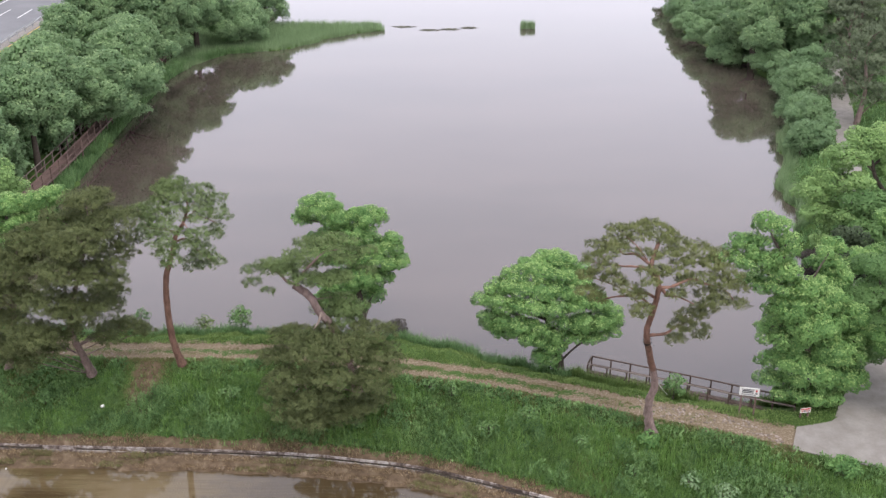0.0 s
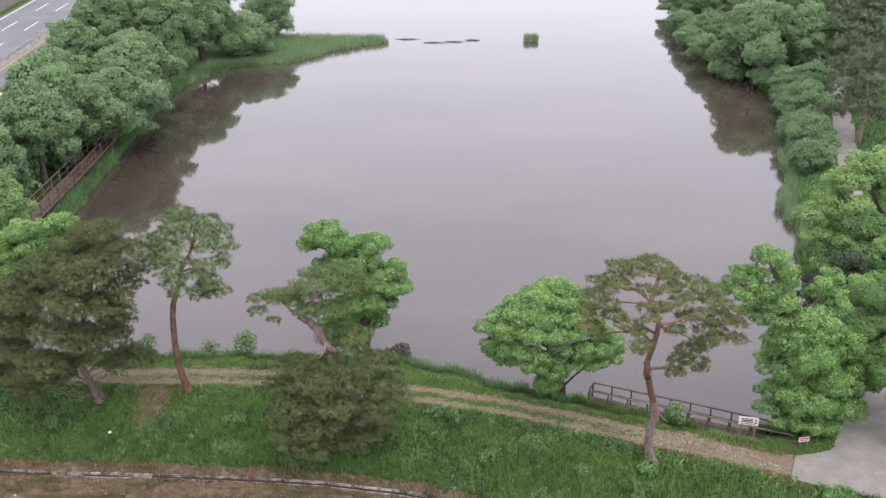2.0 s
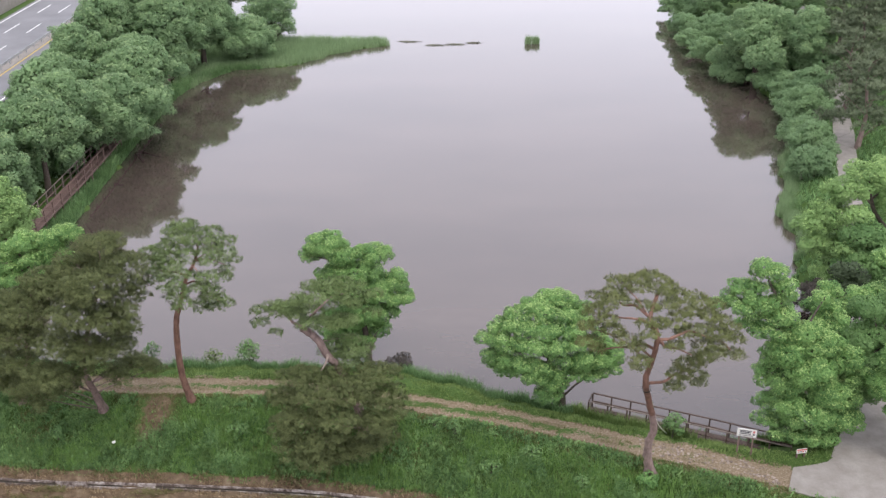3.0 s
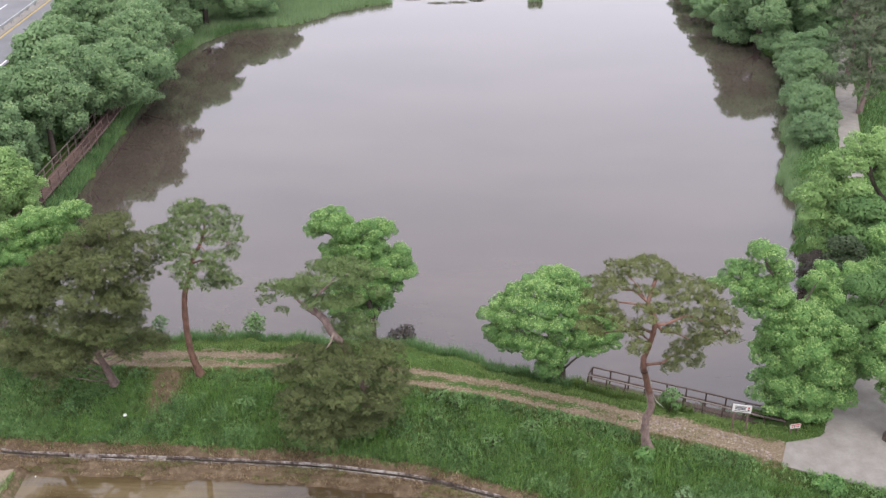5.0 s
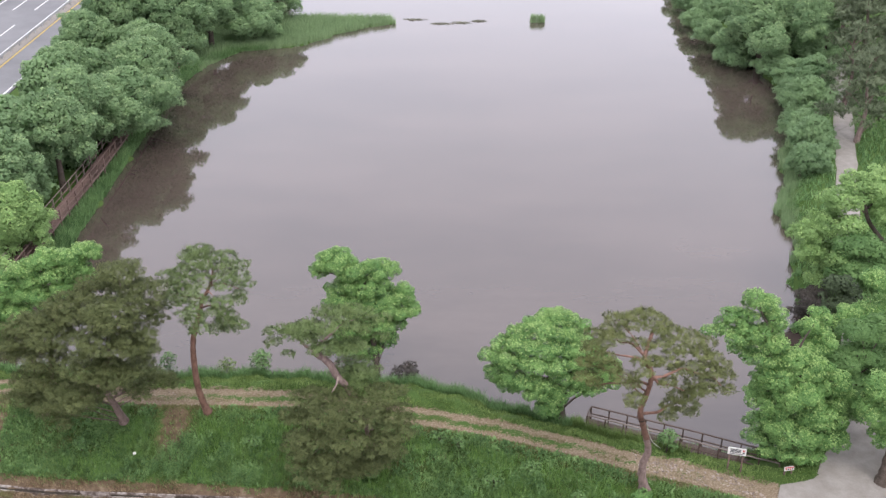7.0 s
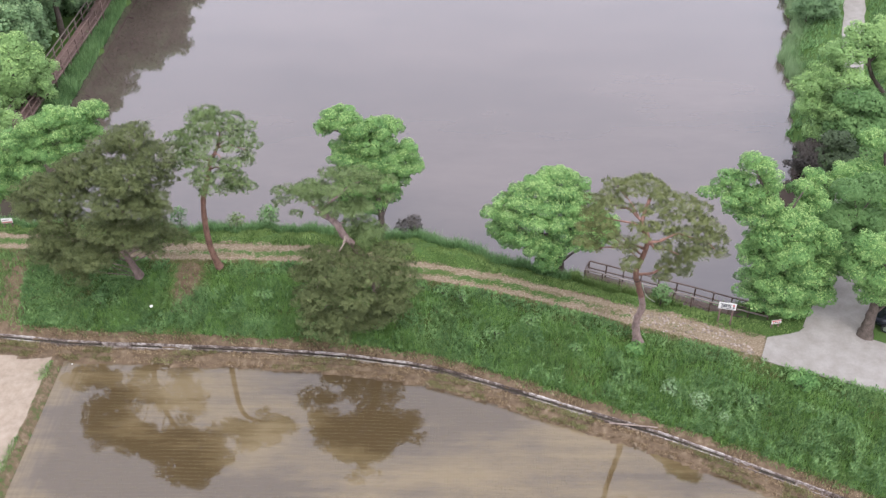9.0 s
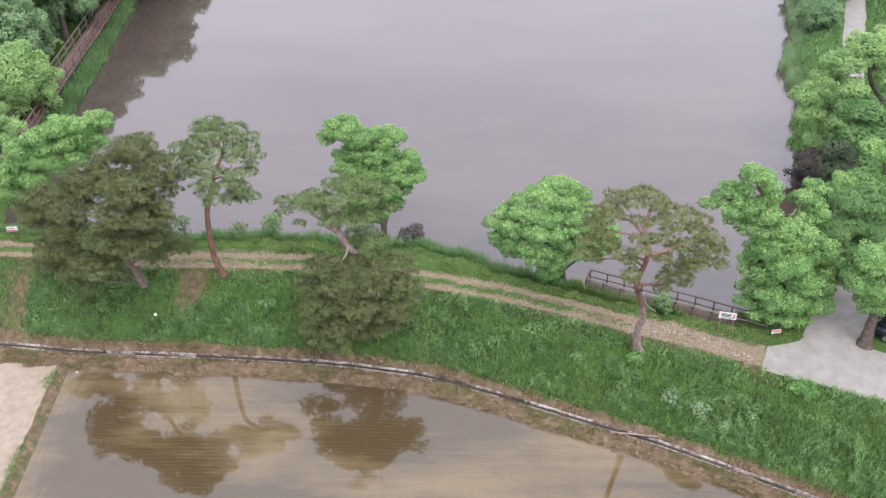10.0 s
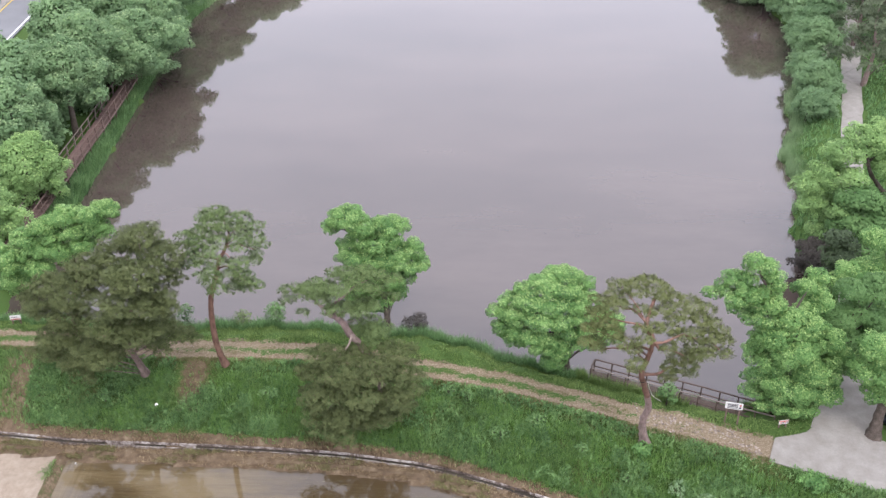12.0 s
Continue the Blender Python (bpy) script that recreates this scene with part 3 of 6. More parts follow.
def land_z(x, y):
    x, y = np.asarray(x, float), np.asarray(y, float)
    d = lake_depth(x, y)
    bank = np.where(d > 0, -np.minimum(d * 0.5, 1.6), np.minimum(0.75 * np.abs(d) ** 0.75, np.where((x < -30) & (y > 60), np.clip(0.35 - (x + 36) * 0.12, 0.35, CREST), CREST)))
    reeds = (y > 130) & (y < 153) & (x > -34)
    bank = np.where(reeds & (x < -8) & (d < 0), np.minimum(bank, 0.12), bank)
    ty, fy = track_y(x), flume_y(x)
    top, foot = ty - 1.25, fy + 0.55
    k = np.clip((y - foot) / (top - foot), 0, 1)
    slope = FLUME_Z + 0.12 + (CREST - FLUME_Z - 0.12) * (k * 0.6 + 0.4 * k * k * (3 - 2 * k))
    low = np.where(y > fy - 0.75, FLUME_Z + 0.05, np.where(y > fy - 1.35, FLUME_Z - 0.18, PADDY_Z - 0.16))
    field = np.where((x < -25.4), PADDY_Z + 0.12, low)
    bund = np.exp(-((x + 25.4) / 0.38) ** 2) * 0.42
    low = np.where(y > fy - 1.2, low, field + np.where(x > -27, bund, 0))
    south = np.where(y >= foot, slope, low)
    # the bed of the flume is cut below its walls
    south = np.where(np.abs(y - fy) < 0.2, FLUME_Z - 0.25, south)
    return np.minimum(bank, south)


def roughness(x, y):
    p = np.stack([x, y], -1)
    return 0.05 * np.sin(p[..., 0] * 2.3 + np.sin(p[..., 1] * 1.9)) + 0.04 * np.sin(p[..., 1] * 3.1 + 1.3 * np.sin(p[..., 0] * 2.7))


def axis_lines(pieces):
    out = []
    for a, b, step in pieces:
        out += list(np.arange(a, b - 1e-6, step))
    return np.array(out + [pieces[-1][1]])


def build_ground():
    xs = axis_lines([(-1600, -400, 200), (-400, -120, 20), (-120, -64, 4), (-64, -42, 2.0), (-42, -36, 0.6), (-36, 30, 0.48), (30, 46, 0.8), (46, 120, 5), (120, 400, 20), (400, 1600, 200)])
    ys = axis_lines([(-800, -100, 100), (-100, 10, 10), (10, 30, 1.0), (30, 60, 0.27), (60, 90, 1.0), (90, 160, 1.2), (160, 420, 10), (420, 2000, 150)])
    X, Y = np.meshgrid(xs, ys)
    Z = land_z(X, Y)
    v = Y - track_y(X)
    on_track = np.clip(1.15 - np.abs(v) / 1.15, 0, 1) * (X < 19.2)
    near = (Y > 30) & (Y < 60) & (np.abs(v) > 1.0) & ~((X > 17.5) & (v > -1.7))
    Z = Z + np.where(near & (lake_depth(X, Y) < 0), roughness(X, Y), 0)
    wob = 0.12 * np.sin(X * 1.3) + 0.08 * np.sin(X * 3.7 + 1)
    rut = np.exp(-((np.abs(v + wob) - 0.66) / 0.32) ** 2)
    Z = Z - np.where(np.abs(v) < 1.1, 0.07 * rut, 0)
    ny, nx = X.shape
    i, j = np.meshgrid(np.arange(ny - 1), np.arange(nx - 1), indexing="ij")
    f = np.stack([i * nx + j, i * nx + j + 1, (i + 1) * nx + j + 1, (i + 1) * nx + j], -1).reshape(-1, 4)
    ob = soup("ground", np.stack([X, Y, Z], -1).reshape(-1, 3), f, M_GROUND, None, True)
    fy = flume_y(X)
    west_bare = 1.0 * np.exp(-((X + 17.8) / 1.0) ** 2) * ((Y < track_y(X) - 0.8) & (Y > fy + 2.2))
    mud = np.where((Y < fy + 0.95) & (Y > fy - 1.9), 0.95, 0.0) + np.where(Y < fy - 1.9, 0.6, 0.0) + west_bare
    mud = np.maximum(mud, np.exp(-((X + 29.5) / 2.0) ** 2) * (Y < track_y(X) - 1) * 0.75)
    dry = np.where((X < -25.9) & (Y < fy - 1.5), 1.0, 0.0)
    stony = np.clip((X - 6) / 8, 0, 1)
    west = np.exp(-((X + 20) / 6.5) ** 2)
    track = np.clip(0.8 * rut + 0.42 * stony + 0.25 * west + 0.23, 0, 1) * (np.abs(v) < 1.25 + 0.1 * stony) * (X < 19.2)
    for name, w in (("mud", mud), ("dry", dry), ("track", track)):
        a = ob.data.attributes.new(name, "FLOAT", "POINT")
        a.data.foreach_set("value", np.ascontiguousarray(np.clip(w, 0, 1), dtype=np.float32).ravel())
    return tagged(ob, "grassy earth dyke and fields with a worn dirt track", "ground", kind="structure")


ground = build_ground()


def build_lake():
    xs = axis_lines([(-200, -60, 20), (-60, 40, 1.0), (40, 200, 20)])
    ys = np.array([0.0, 0.5, 2, 6, 20, 60, 150, 400, 1200])
    south = np.maximum(track_y(xs) + 1.6, shore_y(xs) - 2.5)
    X = np.repeat(xs[None], len(ys), 0)
    Y = south[None] + ys[:, None]
    ny, nx = X.shape
    i, j = np.meshgrid(np.arange(ny - 1), np.arange(nx - 1), indexing="ij")
    f = np.stack([i * nx + j, i * nx + j + 1, (i + 1) * nx + j + 1, (i + 1) * nx + j], -1).reshape(-1, 4)
    ob = soup("lake_water", np.stack([X, Y, np.zeros_like(X)], -1).reshape(-1, 3), f, M_LAKE)
    return tagged(ob, "calm turbid grey lake mirroring a white sky", "water", kind="structure")


def build_paddy():
    xs = axis_lines([(-25.0, 26, 0.35), (26, 60, 4)])
    edge = flume_y(xs) - 1.32 + 0.07 * np.sin(xs * 2.9) + 0.06 * np.sin(xs * 7.1)
    ys = np.array([0.0, 0.6, 2, 6, 15, 30, 60])
    X = np.repeat(xs[None], len(ys), 0)
    Y = edge[None] - ys[:, None]
    ny, nx = X.shape
    i, j = np.meshgrid(np.arange(ny - 1), np.arange(nx - 1), indexing="ij")
    f = np.stack([i * nx + j, (i + 1) * nx + j, (i + 1) * nx + j + 1, i * nx + j + 1], -1).reshape(-1, 4)
    ob = soup("paddy_water", np.stack([X, Y, np.full_like(X, PADDY_Z)], -1).reshape(-1, 3), f, M_PADDY)
    return tagged(ob, "shallow muddy water standing on a flooded rice paddy", "water", kind="structure")


build_lake()
build_paddy()


# ---- concrete lane ----
LANE = [(23.0, 42.6), (23.9, 46.3), (25.2, 48.5), (26.5, 51.4), (28.5, 57.5), (31.5, 67.5), (35.2, 80), (38.3, 89.5), (40.5, 96.5), (44.6, 110), (48.6, 124), (51.5, 137), (57, 160), (64, 190)]


def slab(name, outline, z, depth, mat, parent):
    bm = bmesh.new()
    vs = [bm.verts.new((x, y, z)) for x, y in outline]
    face = bm.faces.new(vs)
    r = bmesh.ops.extrude_face_region(bm, geom=[face])
    bmesh.ops.translate(bm, verts=[e for e in r["geom"] if isinstance(e, bmesh.types.BMVert)], vec=(0, 0, -depth))
    bmesh.ops.recalc_face_normals(bm, faces=bm.faces)
    return part(name, bm, mat, parent)


def build_lane():
    road = tagged(new("road"), "pale worn concrete farm lane meeting a dirt track", "road", kind="structure")
    # the wide apron where the lane meets the track
    slab("apron", [(18.55, 43.0), (20.2, 42.3), (22.0, 41.6), (25.3, 40.25), (28, 39.1), (34, 36.4), (34, 44.3), (28.5, 44.2), (26.8, 44.4), (25.8, 44.9),
                   (25.2, 45.6), (25.75, 46.6), (22.4, 46.7), (22.0, 46.0), (21.5, 45.55), (20.7, 45.3), (19.4, 45.0)], CREST + 0.04, 0.2, M_CONC, road)
    c = catmull([(x, y, 0) for x, y in LANE], 4)[3:]
    tan = unit(np.gradient(c, axis=0))
    side = np.stack([tan[:, 1], -tan[:, 0]], -1)
    n = len(c)
    half = np.interp(c[:, 1], [45.5, 48.5, 52, 60, 78], [1.8, 1.55, 1.3, 1.2, 1.0])
    half += 0.1 * np.sin(c[:, 1] * 1.3)
    for a in range(0, n - 1, 4):
        b = min(a + 4, n - 1)
        left = [tuple(c[k, :2] - side[k] * half[k]) for k in range(a, b + 1)]
        right = [tuple(c[k, :2] + side[k] * half[k]) for k in range(b, a - 1, -1)]
        slab("lane_slab", left + right, CREST + 0.026, 0.2, M_CONC, road)
    return road


build_lane()


# ---- boardwalks ----
def boardwalk(name, path, width, z, label, mats, plank=0.15, bay=1.2, height=1.0, post=0.09, near_top=None):
    """A timber walkway on posts with a railing of two rails on both sides."""
    deck_mat, rail_mat, near_mat, mid_mat = mats
    walkway = thing(name, (*path[0], z), label, "boardwalk")
    c = catmull([(x, y, z) for x, y in path], 12)
    seg = np.linalg.norm(np.diff(c, axis=0), axis=1)
    s = np.concatenate([[0], np.cumsum(seg)])

    def at(d):
        p = np.array([np.interp(d, s, c[:, k]) for k in range(3)])
        q = np.array([np.interp(min(d + 0.3, s[-1]), s, c[:, k]) for k in range(3)]) - np.array([np.interp(max(d - 0.3, 0), s, c[:, k]) for k in range(3)])
        t = unit(q)
        return Vector(p), Vector(t), Vector((-t[1], t[0], 0))

    board = box_mesh("plank", (plank * 0.94, width, 0.04), deck_mat, 0.006)
    for d in np.arange(plank / 2, s[-1], plank):
        p, t, n = at(d)
        m = Matrix((t, n, (0, 0, 1))).transposed().to_4x4()
        m.translation = p + Vector((0, 0, 0.004 * math.sin(d * 37)))
        put("plank", board, m, walkway)
    stake = box_mesh("post", (post, post, height + 1.5), near_mat, 0.01)
    stake_far = box_mesh("post", (post, post, height + 1.5), rail_mat, 0.01)
    ds = list(np.arange(0.1, s[-1], bay))
    for side in (-1, 1):
        prev = None
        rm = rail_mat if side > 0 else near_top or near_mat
        for k, d in enumerate(ds):
            p, t, n = at(d)
            q = p + n * side * (width / 2 - 0.02)
            m = Matrix((t, n, (0, 0, 1))).transposed().to_4x4()
            m.translation = q + Vector((0, 0, (height - 1.5) / 2))
            put("post", stake_far if side > 0 else stake, m, walkway)
            if prev is not None:
                for h, w, th, mt in ((height + 0.02, 0.11, 0.05, rm), (height * 0.45, 0.1, 0.05, mid_mat)):
                    mm, length = between(prev + Vector((0, 0, h)), q + Vector((0, 0, h)))
                    bm = bmesh.new()
                    box(bm, (length - 0.006, w, th), mm, 0.006)
                    settle(part("rail", bm, mt), walkway)
                mm, length = between(prev + Vector((0, 0, -0.1)), q + Vector((0, 0, -0.1)))
                bm = bmesh.new()
                box(bm, (length - 0.006, 0.06, 0.16), mm, 0.006)
                settle(part("joist", bm, near_mat), walkway)
            prev = q
    # a rail closes the railing at the first post
    p, t, n = at(0.1)
    for h in (height + 0.02, height * 0.45):
        mm, length = between(p + n * (width / 2 - 0.1) + Vector((0, 0, h)), p - n * (width / 2 - 0.1) + Vector((0, 0, h)))
        bm = bmesh.new()
        box(bm, (length, 0.09, 0.05), mm, 0.006)
        settle(part("rail", bm, rail_mat), walkway)
    return walkway


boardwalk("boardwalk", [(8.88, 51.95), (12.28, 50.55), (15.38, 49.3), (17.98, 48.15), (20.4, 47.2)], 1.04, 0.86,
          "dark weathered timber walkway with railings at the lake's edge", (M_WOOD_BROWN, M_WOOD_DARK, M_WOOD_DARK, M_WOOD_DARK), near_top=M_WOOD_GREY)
boardwalk("boardwalk", [(-36.4, 64), (-36.1, 80), (-35.9, 92), (-36.1, 106), (-36.5, 122), (-38.2, 142)], 1.4, 1.35,
          "long red-brown timber walkway with railings under lakeside trees", (M_WOOD_RED, M_WOOD_GREY, M_WOOD_RED, M_WOOD_RED), plank=0.5, bay=2.0, height=1.1, post=0.12)


# ---- concrete irrigation flume along the foot of the dyke ----
def build_flume():
    flume = thing("irrigation_flume", (0, float(flume_y(0.0)), FLUME_Z), "open precast concrete flume with stained white rims along the bank", "water channel")
    profile = [(-0.21, -0.4), (-0.21, 0.06), (-0.16, 0.06), (-0.13, -0.24), (0.1, -0.24), (0.14, 0.09), (0.21, 0.09), (0.21, -0.4)]
    rng = np.random.default_rng(5)
    x = -30.9
    while x < 27:
        length = 2.0
        y0 = float(flume_y(x))
        dx = 0.3
        slope = (float(flume_y(x + dx)) - y0) / dx
        x1 = x + length / math.hypot(1, slope)
        a, b = Vector((x, y0, FLUME_Z)), Vector((x1, float(flume_y(x1)), FLUME_Z))
        t = (b - a).normalized()
        nrm = Vector((-t.y, t.x, 0))
        lift = rng.uniform(-0.025, 0.025)
        bm = bmesh.new()
        rings = []
        for q in (a + t * 0.012, b - t * 0.012):
            rings.append([bm.verts.new(q + nrm * u + Vector((0, 0, w + lift))) for u, w in profile])
        k = len(profile)
        for i in range(k):
            bm.faces.new((rings[0][i], rings[0][(i + 1) % k], rings[1][(i + 1) % k], rings[1][i]))
        for r in rings:
            bm.faces.new(r)
        bmesh.ops.recalc_face_normals(bm, faces=bm.faces)
        settle(part("flume_piece", bm, M_FLUME), flume)
        if rng.random() < 0.9:
            bm = bmesh.new()
            m, ln = between(a + Vector((0, 0, -0.12)), b + Vector((0, 0, -0.12)))
            box(bm, (ln, 0.235, 0.16), m)
            settle(part("silt", bm, M_WET), flume)
        x = x1
    return flume


build_flume()


def build_outlet():
    """The small concrete box with a valve at the flume's end."""
    y = float(flume_y(-31.2))
    t = thing("sluice_box", (-31.2, y, FLUME_Z - 0.1), "small white concrete sluice box with a navy valve", "sluice")
    bm = bmesh.new()
    for dx, dy, sx, sy in ((-0.36, 0, 0.12, 0.8), (0.36, 0.3, 0.12, 0.2), (0.36, -0.3, 0.12, 0.2), (0, 0.36, 0.6, 0.1), (0, -0.36, 0.6, 0.1)):
        box(bm, (sx, sy, 0.75), pose(dx, dy, 0.37), 0.015)
    part("wall", bm, M_FLUME, t)
    bm = bmesh.new()
    bmesh.ops.create_cone(bm, cap_ends=True, segments=16, radius1=0.17, radius2=0.17, depth=0.06, matrix=pose(0, 0, 0.82))
    bmesh.ops.create_cone(bm, cap_ends=True, segments=10, radius1=0.03, radius2=0.03, depth=0.8, matrix=pose(0, 0, 0.4))
    part("valve", bm, M_BLUE, t, "navy valve wheel")


build_outlet()


# ---- highway beyond the western trees ----
def build_highway():
    u = Vector((-0.015, 1, 0)).normalized()
    n = Vector((-u.y, u.x, 0))
    o = Vector((-53.0, 125.0, 0))

    def strip(name, off, width, z, mat, parent, s0=-70.0, s1=330.0, depth=0.25):
        bm = bmesh.new()
        m, ln = between(o + u * s0 + n * off + Vector((0, 0, z - depth / 2)), o + u * s1 + n * off + Vector((0, 0, z - depth / 2)))
        box(bm, (ln, width, depth), m)
        return part(name, bm, mat, parent)

    road = tagged(new("road"), "grey asphalt highway with white lines and a side road", "road", kind="structure")
    strip("side_lane", 2.4, 5.0, 1.95, M_ASPHALT, road)
    strip("verge", 5.5, 1.2, 1.99, M_CONC, road)
    strip("carriageway", 11.6, 11.0, 1.97, M_ASPHALT, road)
    for off, mat in ((0.3, M_WHITE), (4.6, M_YELLOW), (6.6, M_WHITE), (16.4, M_WHITE)):
        strip("line", off, 0.22, 1.984, mat, road, depth=0.02)
    for off in (9.9, 13.2):
        for k in range(24):
            strip("dash", off, 0.18, 1.984, M_WHITE, road, -60 + 14 * k, -54 + 14 * k, 0.02)
    rail = thing("guard_rail", o + n * 5.5 + Vector((0, 0, 1.98)), "galvanised steel guard rail between highway and side road", "guard rail")
    post = box_mesh("post", (0.14, 0.14, 0.8), M_STEEL)
    for k in range(100):
        p = o + u * (-60 + 3 * k) + n * 5.5
        put("post", post, pose(p.x, p.y, 2.35), rail)
    bm = bmesh.new()
    m, ln = between(o + u * -60 + n * 5.4 + Vector((0, 0, 2.6)), o + u * 240 + n * 5.4 + Vector((0, 0, 2.6)))
    for h in (-0.1, 0.1):
        box(bm, (ln, 0.08, 0.14), m @ pose(0, 0, h), 0.02)
    settle(part("beam", bm, M_STEEL), rail)
    wall = tagged(new("wall_highway"), "stained concrete retaining wall beside the highway", "wall", kind="structure")
    panel = box_mesh("wall_panel", (5.96, 0.3, 2.4), M_CONC, 0.03)
    for k in range(60):
        m, _ = between(o + u * (-60 + 6 * k) + n * 19 + Vector((0, 0, 3.0)), o + u * (-54 + 6 * k) + n * 19 + Vector((0, 0, 3.0)))
        put("wall_panel", panel, m, wall)


build_highway()


# ---- signs ----
def notice(name, at, width, height, stand, turn, label, rows, mats, posts=True):
    t = thing(name, at, label, "sign")
    t.rotation_euler = (0, 0, radians(turn))
    if posts:
        for s in (-1, 1):
            bm = bmesh.new()
            box(bm, (0.09, 0.07, stand + height * 0.6), pose(s * width * 0.36, 0.03, (stand + height * 0.6) / 2), 0.01)
            part("post", bm, M_WOOD_RED, t)
    bm = bmesh.new()
    box(bm, (width, 0.04, height), pose(0, -0.03, stand + height / 2), 0.008)
    board = part("board", bm, mats[0], t)
    for k, (x, z, w, h, mat) in enumerate(rows):
        bm = bmesh.new()
        box(bm, (w * width, 0.006, h * height), pose(x * width, -0.054, stand + height * (0.5 + z)))
        part("print_bar", bm, mat, board)
    return t


notice("notice_board", (16.95, 46.2, 1.72), 1.06, 0.52, 1.36, -12, "white notice board with dark print on two reddish posts",
       [(-0.08, 0.28, 0.62, 0.09, M_INK), (-0.08, 0.1, 0.56, 0.14, M_INK), (-0.08, -0.1, 0.6, 0.12, M_INK), (-0.02, -0.33, 0.74, 0.08, M_INK),
        (0.36, 0.18, 0.1, 0.26, M_RED), (0.36, -0.14, 0.11, 0.2, M_INK)], (M_SIGN,))
notice("warning_sign", (20.1, 45.95, 1.72), 0.62, 0.3, 0.42, 10, "small white sign with red print low in the grass",
       [(0, 0.3, 0.94, 0.28, M_RED), (-0.3, -0.12, 0.14, 0.3, M_RED), (-0.08, -0.12, 0.16, 0.3, M_INK), (0.14, -0.12, 0.14, 0.3, M_RED), (0.34, -0.12, 0.12, 0.3, M_INK)], (M_SIGN,))
notice("warning_sign", (-31.8, 56.2, 1.5), 0.75, 0.4, 0.4, 8, "small white sign on the grassy verge beside the track",
       [(0, -0.3, 0.9, 0.2, M_RED), (-0.1, 0.15, 0.6, 0.12, M_INK)], (M_SIGN,))


# ---- parked car ----
def build_car(at, turn):
    car = thing("car", at, "dark blue-black parked car beside a thick tree trunk", "car")
    car.rotation_euler = (0, 0, radians(turn))
    # stations along the length: x, half width, sill, shoulder, roof, half roof width
    st = [(-2.2, 0.62, 0.45, 0.72, 0.74, 0.55), (-2.05, 0.80, 0.32, 0.88, 0.92, 0.68), (-1.2, 0.88, 0.28, 0.95, 1.02, 0.74), (-0.75, 0.89, 0.28, 0.97, 1.08, 0.72),
          (0.05, 0.89, 0.28, 0.98, 1.44, 0.58), (0.9, 0.89, 0.28, 0.99, 1.45, 0.58), (1.75, 0.86, 0.3, 1.0, 1.12, 0.66), (2.1, 0.8, 0.36, 0.95, 1.0, 0.66), (2.2, 0.66, 0.5, 0.8, 0.84, 0.58)]
    bm = bmesh.new()
    rings = []
    for x, w, sill, sh, rf, rw in st:
        pts = [(-w * 0.92, sill), (-w, (sill + sh) / 2), (-w * 0.97, sh), (-rw, rf - 0.03), (-rw * 0.6, rf), (rw * 0.6, rf), (rw, rf - 0.03), (w * 0.97, sh), (w, (sill + sh) / 2), (w * 0.92, sill)]
        rings.append([bm.verts.new((x, y, z)) for y, z in pts])
    glass = []
    for i in range(len(st) - 1):
        for k in range(10):
            f = bm.faces.new((rings[i][k], rings[i][(k + 1) % 10], rings[i + 1][(k + 1) % 10], rings[i + 1][k]))
            if (k in (2, 6) and 3 <= i <= 5) or (k in (3, 4, 5) and i in (3, 5)):
                glass.append(f)
    bm.faces.new(rings[0])
    bm.faces.new(rings[-1])
    bmesh.ops.recalc_face_normals(bm, faces=bm.faces)
    panes = bmesh.new()
    for f in glass:
        panes.faces.new([panes.verts.new(v.co + f.normal * 0.012) for v in f.verts])
    part("window", panes, M_GLASS_DARK, car, "tinted glass")
    part("body", bm, M_CARPAINT, car, smooth=True)
    for x in (-1.35, 1.35):
        for s in (-1, 1):
            bm = bmesh.new()
            bmesh.ops.create_cone(bm, cap_ends=True, segments=20, radius1=0.32, radius2=0.32, depth=0.2, matrix=pose(x, s * 0.82, 0.32, 90))
            wheel = part("wheel", bm, M_RUBBER, car, "black tyre")
            bm = bmesh.new()
            bmesh.ops.create_cone(bm, cap_ends=True, segments=14, radius1=0.2, radius2=0.17, depth=0.04, matrix=pose(x, s * 0.93, 0.32, 90 * s))
            part("rim", bm, M_CHROME, wheel, "alloy rim")
    for s in (-1, 1):
        bm = bmesh.new()
        box(bm, (0.14, 0.32, 0.13), pose(-2.1, s * 0.58, 0.72), 0.03)
        part("headlight", bm, M_LAMP, car, "clear headlight")


build_car((28.4, 45.9, CREST + 0.03), -20)


# ---- trees ----
# crowns: lobes as centre x, y, z, half width, half height; stems: points from the root up
PINE_TALL_CROWN_HIGH = [
    (-15.18, 52.30, 13.24, 0.88, 0.43), (-15.72, 52.00, 12.97, 0.66, 0.38), (-14.77, 52.20, 12.89, 0.85, 0.38), (-13.94, 52.50, 12.77, 0.66, 0.40),
    (-13.32, 52.00, 12.51, 0.75, 0.43), (-15.83, 51.80, 12.50, 0.70, 0.38), (-15.05, 51.70, 12.63, 0.75, 0.35), (-13.90, 51.90, 12.40, 0.52, 0.29),
    (-13.03, 51.60, 12.21, 0.55, 0.35), (-16.97, 51.80, 11.95, 0.66, 0.35), (-16.25, 51.60, 12.12, 0.66, 0.32), (-15.30, 51.20, 12.15, 0.84, 0.35),
    (-13.77, 51.20, 12.12, 0.60, 0.27), (-13.28, 51.20, 11.99, 0.75, 0.34),
]
